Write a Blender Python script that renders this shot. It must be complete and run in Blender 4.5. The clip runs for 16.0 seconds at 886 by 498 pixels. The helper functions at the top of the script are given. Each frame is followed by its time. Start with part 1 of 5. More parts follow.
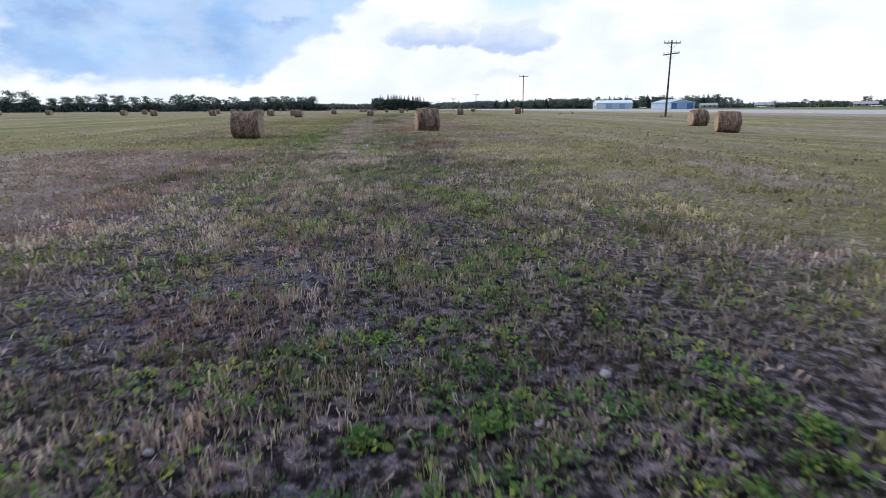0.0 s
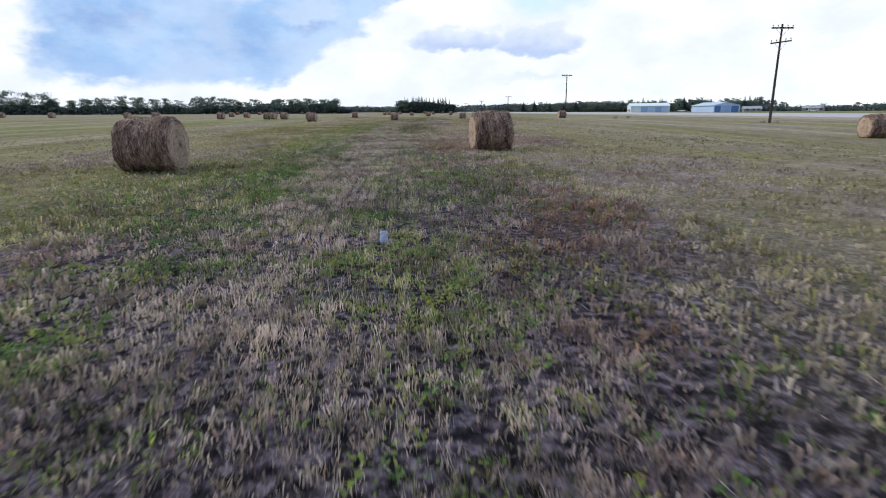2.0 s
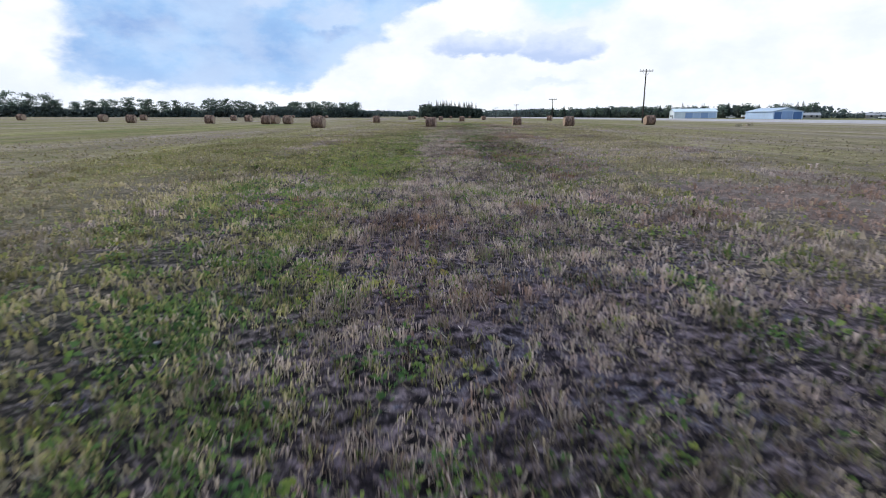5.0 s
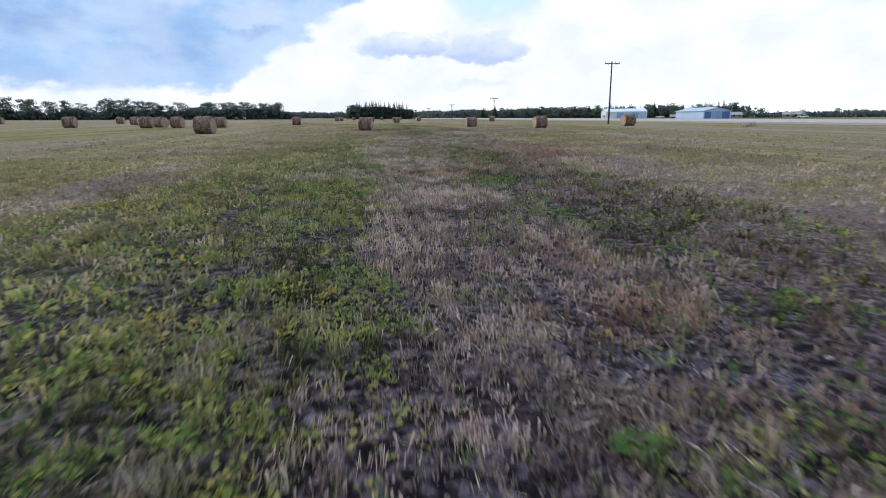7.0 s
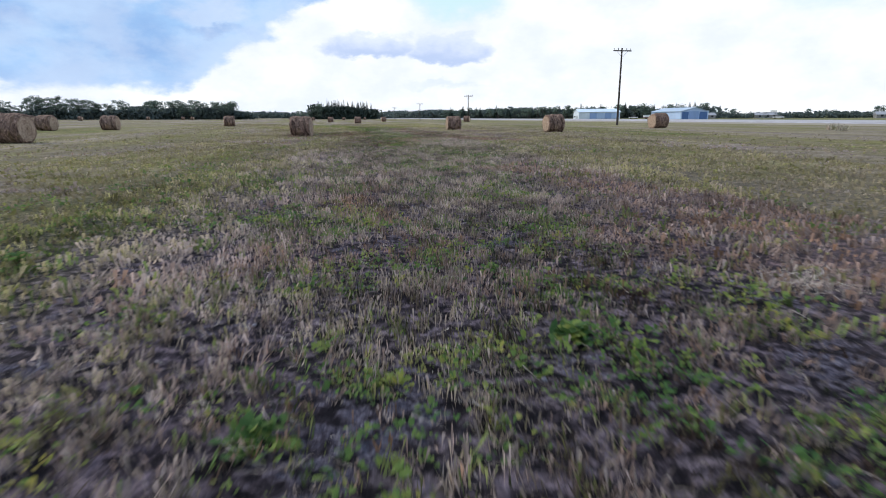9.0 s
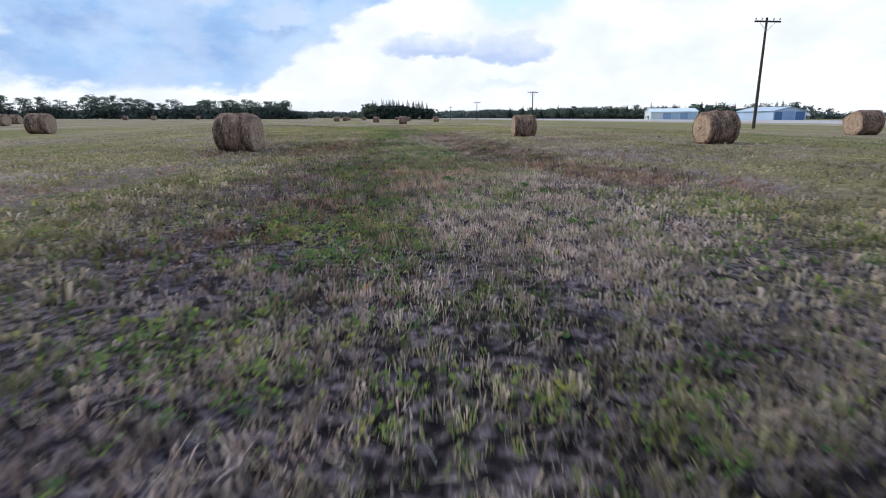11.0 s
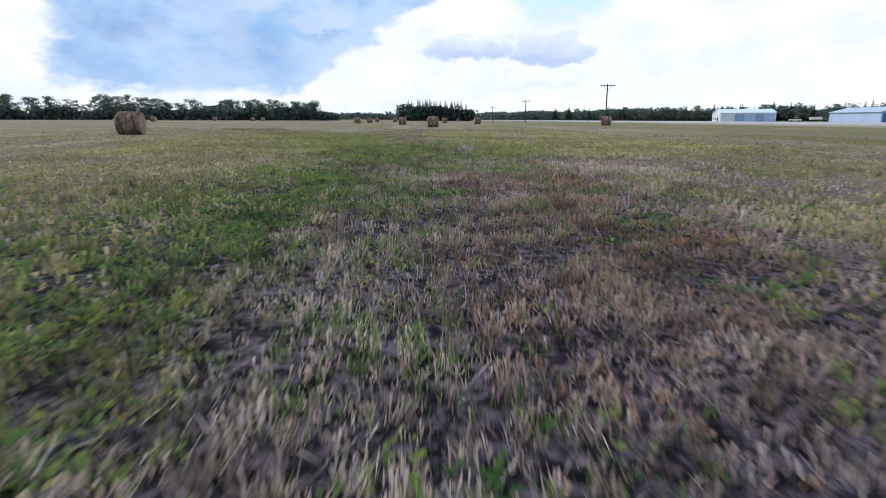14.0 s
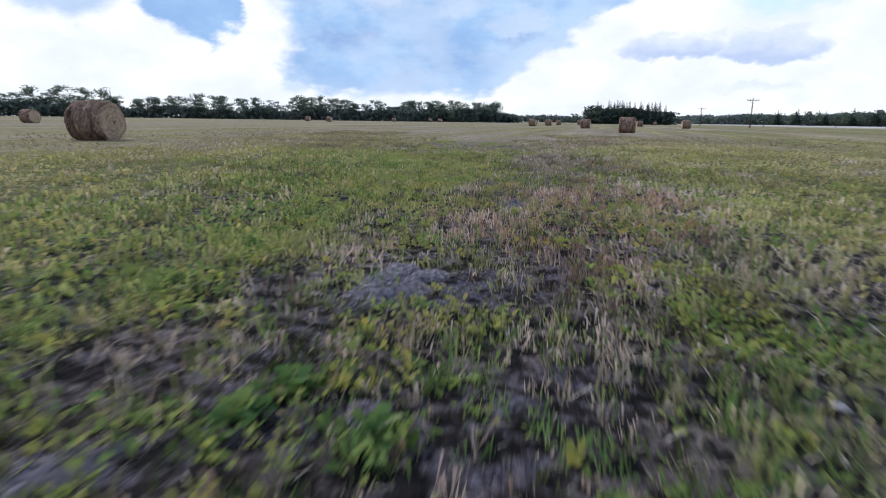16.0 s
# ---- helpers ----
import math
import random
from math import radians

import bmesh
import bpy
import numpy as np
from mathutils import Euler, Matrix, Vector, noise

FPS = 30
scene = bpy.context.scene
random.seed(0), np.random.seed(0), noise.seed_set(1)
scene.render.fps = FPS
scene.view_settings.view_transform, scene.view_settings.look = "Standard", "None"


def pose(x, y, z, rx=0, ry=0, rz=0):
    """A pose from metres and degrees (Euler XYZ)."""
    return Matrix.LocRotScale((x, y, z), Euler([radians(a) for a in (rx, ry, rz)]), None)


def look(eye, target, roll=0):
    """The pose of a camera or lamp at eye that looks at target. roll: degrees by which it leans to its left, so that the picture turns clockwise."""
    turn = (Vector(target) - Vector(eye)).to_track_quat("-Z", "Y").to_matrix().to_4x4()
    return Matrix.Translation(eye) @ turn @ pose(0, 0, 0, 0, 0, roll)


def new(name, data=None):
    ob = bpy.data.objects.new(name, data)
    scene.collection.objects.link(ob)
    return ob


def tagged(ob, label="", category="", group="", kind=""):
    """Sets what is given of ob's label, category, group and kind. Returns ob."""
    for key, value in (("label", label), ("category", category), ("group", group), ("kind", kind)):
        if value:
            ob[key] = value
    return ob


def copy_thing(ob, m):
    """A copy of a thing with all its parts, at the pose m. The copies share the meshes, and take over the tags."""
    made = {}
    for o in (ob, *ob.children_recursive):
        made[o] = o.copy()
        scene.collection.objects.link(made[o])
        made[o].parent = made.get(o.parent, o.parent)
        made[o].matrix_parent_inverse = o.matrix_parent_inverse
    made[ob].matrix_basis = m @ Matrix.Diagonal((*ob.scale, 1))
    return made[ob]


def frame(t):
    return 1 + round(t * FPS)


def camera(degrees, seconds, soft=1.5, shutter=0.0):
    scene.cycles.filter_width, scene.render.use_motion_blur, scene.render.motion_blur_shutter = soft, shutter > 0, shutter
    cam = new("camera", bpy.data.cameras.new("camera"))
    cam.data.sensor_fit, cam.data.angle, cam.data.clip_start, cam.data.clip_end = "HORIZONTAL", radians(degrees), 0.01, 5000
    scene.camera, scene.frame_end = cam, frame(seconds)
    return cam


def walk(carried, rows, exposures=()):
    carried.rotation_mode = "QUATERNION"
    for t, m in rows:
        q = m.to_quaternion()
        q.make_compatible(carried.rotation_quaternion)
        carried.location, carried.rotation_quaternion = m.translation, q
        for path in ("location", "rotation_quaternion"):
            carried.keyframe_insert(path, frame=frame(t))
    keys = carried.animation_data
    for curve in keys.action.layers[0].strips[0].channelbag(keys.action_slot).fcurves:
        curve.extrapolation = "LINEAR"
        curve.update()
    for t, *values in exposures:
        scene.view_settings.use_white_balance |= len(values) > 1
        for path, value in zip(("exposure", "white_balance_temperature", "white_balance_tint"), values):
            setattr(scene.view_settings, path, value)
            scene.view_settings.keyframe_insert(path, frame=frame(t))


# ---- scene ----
cam = camera(79.0, 16.0, soft=1.0, shutter=0.12)
PATH = [
    (0, (-0.348, -0.133, 1.502), (-0.338, 1.801, 0.995), -0.9),
    (0.5, (-0.811, 3.205, 1.451), (-0.801, 5.14, 0.947), -1.0),
    (1, (-1.311, 6.995, 1.485), (-1.306, 8.932, 0.984), -0.9),
    (1.5, (-1.792, 11.162, 1.507), (-1.791, 13.099, 1.009), -0.9),
    (2, (-2.254, 15.438, 1.54), (-2.326, 17.374, 1.044), -0.8),
    (2.5, (-2.853, 19.558, 1.519), (-3.044, 21.488, 1.031), -0.8),
    (3, (-3.673, 24.035, 1.546), (-3.893, 25.962, 1.059), -0.7),
    (3.5, (-4.68, 28.581, 1.561), (-4.915, 30.507, 1.075), -0.6),
    (4, (-5.667, 33.212, 1.475), (-5.918, 35.137, 0.993), -0.4),
    (6.5, (-9.506, 54.568, 1.39), (-9.413, 56.508, 0.912), -0.6),
    (7, (-9.805, 59.225, 1.331), (-9.697, 61.164, 0.854), -0.7),
    (7.5, (-10.001, 63.824, 1.297), (-9.834, 65.759, 0.819), -0.7),
    (8, (-9.976, 68.462, 1.299), (-9.765, 70.393, 0.822), -0.6),
    (8.5, (-9.704, 73.248, 1.223), (-9.48, 75.178, 0.745), -0.7),
    (9, (-9.326, 77.502, 1.226), (-9.098, 79.43, 0.749), -0.6),
    (11.5, (-7.294, 101.367, 1.112), (-7.318, 103.31, 0.638), -0.5),
    (12, (-7.291, 106.431, 1.042), (-7.342, 108.374, 0.57), -0.5),
    (12.5, (-7.395, 111.019, 1.043), (-7.464, 112.961, 0.572), -0.4),
    (13, (-7.562, 115.872, 0.986), (-7.646, 117.815, 0.517), -0.5),
    (13.5, (-7.638, 120.653, 1.013), (-7.738, 122.595, 0.544), -0.5),
    (14, (-7.887, 125.52, 1.038), (-7.997, 127.461, 0.57), -0.4),
    (14.5, (-8.184, 130.439, 1.0), (-8.304, 132.38, 0.532), -0.4),
    (15, (-8.37, 135.671, 0.938), (-8.564, 137.607, 0.473), -0.4),
    (15.5, (-8.834, 140.872, 0.944), (-9.305, 142.76, 0.483), -0.2),
    (16, (-9.677, 145.942, 0.924), (-10.416, 147.743, 0.466), 0.2),
]
walk(cam, [(t, look(eye, target, roll)) for t, eye, target, roll in PATH])

# ---- world, sun ----
SUN_AZ, SUN_EL = -70.0, 42.0


def make_world():
    w = bpy.data.worlds.new("sky")
    scene.world = w
    w.use_nodes = True
    nt = w.node_tree
    nt.nodes.clear()
    N, L = nt.nodes.new, nt.links.new

    def m(op, a, b=None, c=None, clamp=False):
        n = N("ShaderNodeMath")
        n.operation, n.use_clamp = op, clamp
        for i, v in enumerate((a, b, c)):
            if v is None:
                continue
            if isinstance(v, (int, float)):
                n.inputs[i].default_value = v
            else:
                L(v, n.inputs[i])
        return n.outputs[0]

    def smooth(v, lo, hi):
        n = N("ShaderNodeMapRange")
        n.interpolation_type = "SMOOTHSTEP"
        L(v, n.inputs[0])
        n.inputs[1].default_value, n.inputs[2].default_value = lo, hi
        return n.outputs[0]

    tc = N("ShaderNodeTexCoord")
    sep = N("ShaderNodeSeparateXYZ")
    L(tc.outputs["Generated"], sep.inputs[0])
    az0 = m("MULTIPLY", m("ARCTAN2", sep.outputs[0], sep.outputs[1]), 180 / math.pi)
    el0 = m("MULTIPLY", m("ARCSINE", sep.outputs[2]), 180 / math.pi)
    flat = N("ShaderNodeCombineXYZ")
    L(az0, flat.inputs[0])
    L(m("MULTIPLY", el0, 1.7), flat.inputs[1])

    def nz(scale, detail, rough=0.55, off=0.0):
        n = N("ShaderNodeTexNoise")
        n.inputs["Scale"].default_value, n.inputs["Detail"].default_value = scale, detail
        n.inputs["Roughness"].default_value = rough
        mp = N("ShaderNodeMapping")
        mp.inputs["Location"].default_value = (off, off * 0.7, off * 1.3)
        L(flat.outputs[0], mp.inputs[0])
        L(mp.outputs[0], n.inputs["Vector"])
        return n.outputs[0]

    wobble_a, wobble_e, billow = nz(0.22, 5), nz(0.3, 5, off=31.0), nz(0.13, 6, 0.6, off=70.0)
    az = m("ADD", az0, m("MULTIPLY", m("SUBTRACT", wobble_a, 0.5), 7.0))
    el = m("ADD", el0, m("MULTIPLY", m("SUBTRACT", wobble_e, 0.5), 3.2))
    el = m("ADD", el, m("MULTIPLY", m("SUBTRACT", nz(0.8, 4, off=113.0), 0.5), 0.9))

    def blob(a, e, ra, re, soft=0.6):
        x = m("DIVIDE", m("SUBTRACT", az, a), ra)
        y = m("DIVIDE", m("SUBTRACT", el, e), re)
        r = m("SQRT", m("ADD", m("MULTIPLY", x, x), m("MULTIPLY", y, y)))
        return m("SUBTRACT", 1.0, smooth(r, 1.0 - soft, 1.0 + soft * 0.6))

    # the large slate-blue cloud bank with its level base and slanting right flank
    base = m("ADD", 2.6, m("MULTIPLY", m("MAXIMUM", m("ADD", az, 18.0), 0.0), 0.62))
    over = smooth(m("SUBTRACT", el, base), -0.5, 0.9)
    bank = m("MULTIPLY", over, smooth(az, -38.6, -36.2))
    bank = m("MULTIPLY", bank, m("SUBTRACT", 1.0, smooth(el0, 24.0, 40.0)))
    bank = m("MULTIPLY", bank, m("ADD", 0.72, m("MULTIPLY", smooth(billow, 0.38, 0.62), 0.28)))
    # a smaller bank beside it and two streaks over the bright gap
    small = m("MULTIPLY", smooth(m("SUBTRACT", el, m("ADD", 6.2, m("MULTIPLY", m("ABSOLUTE", m("ADD", az, 45.0)), 0.75))), -0.5, 1.2),
              m("SUBTRACT", 1.0, smooth(az, -42.4, -41.4)))
    small = m("MULTIPLY", small, m("SUBTRACT", 1.0, smooth(el0, 18.0, 30.0)))
    dark = m("MAXIMUM", bank, small)
    for a, e, ra, re, k in ((7.0, 3.4, 4.0, 0.5, 0.25), (-56.0, 10.5, 4.0, 2.2, 0.7)):
        dark = m("MAXIMUM", dark, m("MULTIPLY", blob(a, e, ra, re), k))
    # two small clouds with dark level bellies and pale tops
    belly, top = None, None
    for a, e, ra, re in ((-0.3, 6.7, 4.2, 1.5), (7.4, 6.3, 4.4, 1.5)):
        body = m("MULTIPLY", blob(a, e, ra, re, 0.28), smooth(m("SUBTRACT", el, e - re * 0.7), -0.3, 0.25))
        low = m("MULTIPLY", body, m("SUBTRACT", 1.0, smooth(m("SUBTRACT", el, e), -re * 0.5, re * 0.7)))
        belly = low if belly is None else m("MAXIMUM", belly, low)
        top = body if top is None else m("MAXIMUM", top, body)
    # inside the bank: pale puffs, darker streaks, a lighter hem
    puff = m("MAXIMUM", m("MAXIMUM", blob(-15.0, 9.6, 3.0, 1.5, 0.5), blob(-20.5, 10.8, 2.4, 1.1, 0.6)), blob(-27.0, 12.3, 4.0, 1.2, 0.8))
    streak = m("MAXIMUM", m("MAXIMUM", blob(-32.5, 7.9, 4.5, 0.8, 0.7), blob(-14.6, 7.9, 3.0, 0.5, 0.8)), m("MULTIPLY", blob(-24.0, 6.0, 6.0, 0.7, 0.9), 0.6))
    hem = m("SUBTRACT", 1.0, smooth(m("SUBTRACT", el, base), 0.2, 3.4))
    # loose cloud over the rest of the dome
    high = m("MULTIPLY", smooth(el0, 11.0, 22.0), m("ADD", 0.55, m("MULTIPLY", smooth(billow, 0.35, 0.65), 0.45)))
    clear = m("MAXIMUM", m("MULTIPLY", blob(8.0, 11.8, 5.4, 2.6), 0.9), m("MULTIPLY", blob(42.0, 11.5, 6.0, 3.2), 0.5))

    sky = N("ShaderNodeTexSky")
    sky.sky_type, sky.sun_disc = "NISHITA", False
    sky.sun_elevation, sky.sun_rotation = radians(SUN_EL), radians(SUN_AZ)

    def mix(f, a, b):
        n = N("ShaderNodeMix")
        n.data_type = "RGBA"
        L(f, n.inputs["Factor"])
        for s, v in ((n.inputs["A"], a), (n.inputs["B"], b)):
            if isinstance(v, tuple):
                s.default_value = (*v, 1)
            else:
                L(v, s)
        return n.outputs["Result"]

    scaled = N("ShaderNodeVectorMath")
    scaled.operation = "SCALE"
    L(sky.outputs[0], scaled.inputs[0])
    scaled.inputs["Scale"].default_value = 0.11
    lit = N("ShaderNodeMix")
    lit.data_type = "RGBA"
    L(smooth(billow, 0.3, 0.7), lit.inputs["Factor"])
    lit.inputs["A"].default_value, lit.inputs["B"].default_value = (0.88, 0.95, 1.08, 1), (1.08, 1.11, 1.15, 1)
    shade = mix(smooth(nz(0.10, 5, 0.6, off=12.0), 0.36, 0.62), (0.325, 0.53, 0.89), (0.41, 0.65, 1.0))
    shade = mix(m("MULTIPLY", puff, 0.6), shade, (0.68, 0.79, 1.00))
    shade = mix(m("MULTIPLY", streak, 0.55), shade, (0.265, 0.42, 0.78))
    shade = mix(m("MULTIPLY", hem, 0.55), shade, (0.52, 0.70, 1.0))
    col = mix(dark, lit.outputs["Result"], shade)
    col = mix(m("MULTIPLY", top, 0.6), col, (0.66, 0.78, 1.04))
    col = mix(m("MULTIPLY", belly, 0.7), col, (0.46, 0.60, 0.92))
    col = mix(high, col, (0.49, 0.71, 1.06))
    col = mix(m("MULTIPLY", clear, 0.25), col, scaled.outputs[0])
    col = mix(clear, col, (0.66, 0.92, 1.00))
    bg = N("ShaderNodeBackground")
    L(col, bg.inputs[0])
    bg.inputs[1].default_value = 1.0
    out = N("ShaderNodeOutputWorld")
    L(bg.outputs[0], out.inputs[0])


make_world()
sun_data = bpy.data.lights.new("sun", "SUN")
sun_data.energy, sun_data.angle, sun_data.color = 2.8, radians(5), (1.0, 0.92, 0.81)
sun = new("sun", sun_data)
_a, _e = radians(SUN_AZ), radians(SUN_EL)
sun.matrix_world = look((math.sin(_a) * math.cos(_e) * 60, math.cos(_a) * math.cos(_e) * 60, math.sin(_e) * 60), (0, 0, 0))


# ---- materials ----
ROW = 0.11  # the windrows lean this much to -x for each metre along y


def material(name):
    mat = bpy.data.materials.new(name)
    mat.use_nodes = True
    nt = mat.node_tree
    bsdf = nt.nodes["Principled BSDF"]
    bsdf.inputs["Specular IOR Level"].default_value = 0.25
    return mat, nt, bsdf


def ramp(nt, fac, stops):
    n = nt.nodes.new("ShaderNodeValToRGB")
    while len(n.color_ramp.elements) < len(stops):
        n.color_ramp.elements.new(0.5)
    for e, (p, c) in zip(n.color_ramp.elements, stops):
        e.position, e.color = p, (*c, 1)
    nt.links.new(fac, n.inputs[0])
    return n.outputs[0]


def noise_tex(nt, scale, detail=4, rough=0.6, stretch=(1, 1, 1), coord="Object", turn=0.0):
    tc = nt.nodes.new("ShaderNodeTexCoord")
    mp = nt.nodes.new("ShaderNodeMapping")
    mp.inputs["Scale"].default_value = stretch
    mp.inputs["Rotation"].default_value = (0, 0, turn)
    nt.links.new(tc.outputs[coord], mp.inputs[0])
    n = nt.nodes.new("ShaderNodeTexNoise")
    n.inputs["Scale"].default_value, n.inputs["Detail"].default_value = scale, detail
    n.inputs["Roughness"].default_value = rough
    nt.links.new(mp.outputs[0], n.inputs["Vector"])
    return n.outputs[0]


def mixc(nt, fac, a, b, mode="MIX"):
    n = nt.nodes.new("ShaderNodeMix")
    n.data_type, n.blend_type = "RGBA", mode
    for s, v in ((n.inputs["Factor"], fac), (n.inputs["A"], a), (n.inputs["B"], b)):
        if isinstance(v, tuple):
            s.default_value = (*v, 1)
        elif isinstance(v, (int, float)):
            s.default_value = v
        else:
            nt.links.new(v, s)
    return n.outputs["Result"]


def bump(nt, bsdf, height, strength, distance):
    n = nt.nodes.new("ShaderNodeBump")
    n.inputs["Strength"].default_value, n.inputs["Distance"].default_value = strength, distance
    nt.links.new(height, n.inputs["Height"])
    nt.links.new(n.outputs[0], bsdf.inputs["Normal"])


def attribute(nt, name):
    n = nt.nodes.new("ShaderNodeAttribute")
    n.attribute_name = name
    return n.outputs["Fac"]


def simple(name, stops, scale, rough=0.8, metal=0.0, bump_m=0.0, stretch=(1, 1, 1), detail=5):
    mat, nt, b = material(name)
    n = noise_tex(nt, scale, detail, 0.6, stretch)
    nt.links.new(ramp(nt, n, stops), b.inputs["Base Color"])
    b.inputs["Roughness"].default_value, b.inputs["Metallic"].default_value = rough, metal
    if bump_m:
        bump(nt, b, n, 0.6, bump_m)
    return mat


# hues of the field's plant cover, from green leaf through olive and tan to pale straw, brown and rust
COVER_HUES = [(0.0, (0.065, 0.125, 0.038)), (0.18, (0.140, 0.180, 0.064)), (0.34, (0.265, 0.245, 0.100)), (0.50, (0.315, 0.265, 0.180)),
              (0.68, (0.353, 0.292, 0.268)), (0.84, (0.278, 0.197, 0.164)), (1.0, (0.290, 0.172, 0.104))]


def math_node(nt, op, a, b=None, c=None, clamp=False):
    n = nt.nodes.new("ShaderNodeMath")
    n.operation, n.use_clamp = op, clamp
    for i, v in enumerate((a, b, c)):
        if v is None:
            continue
        if isinstance(v, (int, float)):
            n.inputs[i].default_value = v
        else:
            nt.links.new(v, n.inputs[i])
    return n.outputs[0]


def ground_material():
    mat, nt, b = material("stubble_field")
    fine, tuft, mid = noise_tex(nt, 46, 5, 0.75), noise_tex(nt, 10, 4, 0.65), noise_tex(nt, 1.7, 4, 0.6)
    # coordinates across and along the windrows
    geo = nt.nodes.new("ShaderNodeNewGeometry")
    uv = nt.nodes.new("ShaderNodeCombineXYZ")
    for i, v in enumerate(((1.0, ROW, 0.0), (-ROW * 0.05, 0.05, 0.0))):
        dot = nt.nodes.new("ShaderNodeVectorMath")
        dot.operation = "DOT_PRODUCT"
        dot.inputs[1].default_value = v
        nt.links.new(geo.outputs["Position"], dot.inputs[0])
        nt.links.new(dot.outputs["Value"], uv.inputs[i])

    def rows(scale, detail, rough=0.6, off=0.0):
        mp = nt.nodes.new("ShaderNodeMapping")
        mp.inputs["Location"].default_value = (off, off, off)
        nt.links.new(uv.outputs[0], mp.inputs[0])
        n = nt.nodes.new("ShaderNodeTexNoise")
        n.inputs["Scale"].default_value, n.inputs["Detail"].default_value = scale, detail
        n.inputs["Roughness"].default_value = rough
        nt.links.new(mp.outputs[0], n.inputs["Vector"])
        return n.outputs[0]

    def m(op, *args):
        return math_node(nt, op, *args)

    swath, strip_n, streak, pale = rows(0.10, 2, 0.5), rows(0.32, 3, 0.6, 7.0), rows(1.4, 4, 0.65, 3.0), rows(0.5, 4, 0.6, 19.0)
    patch = noise_tex(nt, 0.11, 4, 0.6)
    far = attribute(nt, "far")
    # cover hue: near by the spot's own plants, further off by swaths, streaks and patches
    wide = m("ADD", m("MULTIPLY", m("SUBTRACT", swath, 0.5), 0.6), m("MULTIPLY", m("SUBTRACT", strip_n, 0.5), 0.8))
    hue_far = m("ADD", attribute(nt, "hue"), m("MULTIPLY", wide, attribute(nt, "gone")))
    hue_far = m("ADD", hue_far, m("MULTIPLY", m("SUBTRACT", streak, 0.5), 0.40))
    hue_far = m("ADD", hue_far, m("MULTIPLY", m("SUBTRACT", patch, 0.5), 0.45))
    hue_near = m("ADD", attribute(nt, "hue"), m("MULTIPLY", m("SUBTRACT", tuft, 0.5), 0.9))
    hue_near = m("ADD", hue_near, m("MULTIPLY", m("SUBTRACT", mid, 0.5), 0.35))
    hue = m("ADD", m("MULTIPLY", hue_far, far), m("MULTIPLY", hue_near, m("SUBTRACT", 1.0, far)))
    col = ramp(nt, hue, COVER_HUES)
    # light straws, dark gaps between the tufts with their shade put into the colour
    shade_grain = mixc(nt, 1.0, ramp(nt, tuft, [(0.39, (0.028, 0.027, 0.040)), (0.49, (0.135, 0.128, 0.155)), (0.63, (0.74, 0.715, 0.77))]),
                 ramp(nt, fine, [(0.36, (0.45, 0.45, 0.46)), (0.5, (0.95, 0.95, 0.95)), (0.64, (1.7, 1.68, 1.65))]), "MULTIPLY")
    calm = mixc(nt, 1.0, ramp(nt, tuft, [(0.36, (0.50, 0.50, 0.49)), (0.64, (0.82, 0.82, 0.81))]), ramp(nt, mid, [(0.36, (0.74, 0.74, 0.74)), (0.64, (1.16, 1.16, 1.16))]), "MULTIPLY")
    # near cover leans to lilac, then takes the painted gap shade
    gap_cover = mixc(nt, m("MULTIPLY", m("SUBTRACT", 1.0, far), 0.55), col, (0.236, 0.205, 0.282))
    col = mixc(nt, 1.0, gap_cover, mixc(nt, far, shade_grain, calm), "MULTIPLY")
    lines = ramp(nt, pale, [(0.36, (0.80, 0.80, 0.78)), (0.54, (1, 1, 1)), (0.66, (1.28, 1.28, 1.32))])
    col = mixc(nt, far, col, mixc(nt, 1.0, col, lines, "MULTIPLY"))
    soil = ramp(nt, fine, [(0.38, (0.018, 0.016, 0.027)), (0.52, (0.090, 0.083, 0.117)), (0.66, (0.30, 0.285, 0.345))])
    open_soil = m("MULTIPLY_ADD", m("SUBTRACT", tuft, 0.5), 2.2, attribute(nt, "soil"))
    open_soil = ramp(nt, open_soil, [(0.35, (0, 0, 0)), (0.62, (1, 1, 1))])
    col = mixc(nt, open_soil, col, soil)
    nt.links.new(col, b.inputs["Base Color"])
    b.inputs["Roughness"].default_value = 0.95
    b.inputs["Specular IOR Level"].default_value = 0.1
    bump(nt, b, fine, 1.0, 0.04)
    return mat


def tuft_material():
    """Grass and stubble: the tuft's hue, and its own lightness."""
    mat, nt, b = material("grass_and_stubble")
    col = ramp(nt, attribute(nt, "hue"), COVER_HUES)
    col = mixc(nt, 1.0, col, ramp(nt, attribute(nt, "tint"), [(0.0, (0.12, 0.115, 0.12)), (0.5, (0.87, 0.87, 0.87)), (1.0, (2.0, 1.98, 1.97))]), "MULTIPLY")
    nt.links.new(col, b.inputs["Base Color"])
    b.inputs["Roughness"].default_value = 0.8
    b.inputs["Specular IOR Level"].default_value = 0.15
    t = nt.nodes.new("ShaderNodeBsdfTranslucent")
    nt.links.new(col, t.inputs[0])
    mx = nt.nodes.new("ShaderNodeMixShader")
    mx.inputs[0].default_value = 0.45
    nt.links.new(b.outputs[0], mx.inputs[1])
    nt.links.new(t.outputs[0], mx.inputs[2])
    nt.links.new(mx.outputs[0], nt.nodes["Material Output"].inputs[0])
    return mat


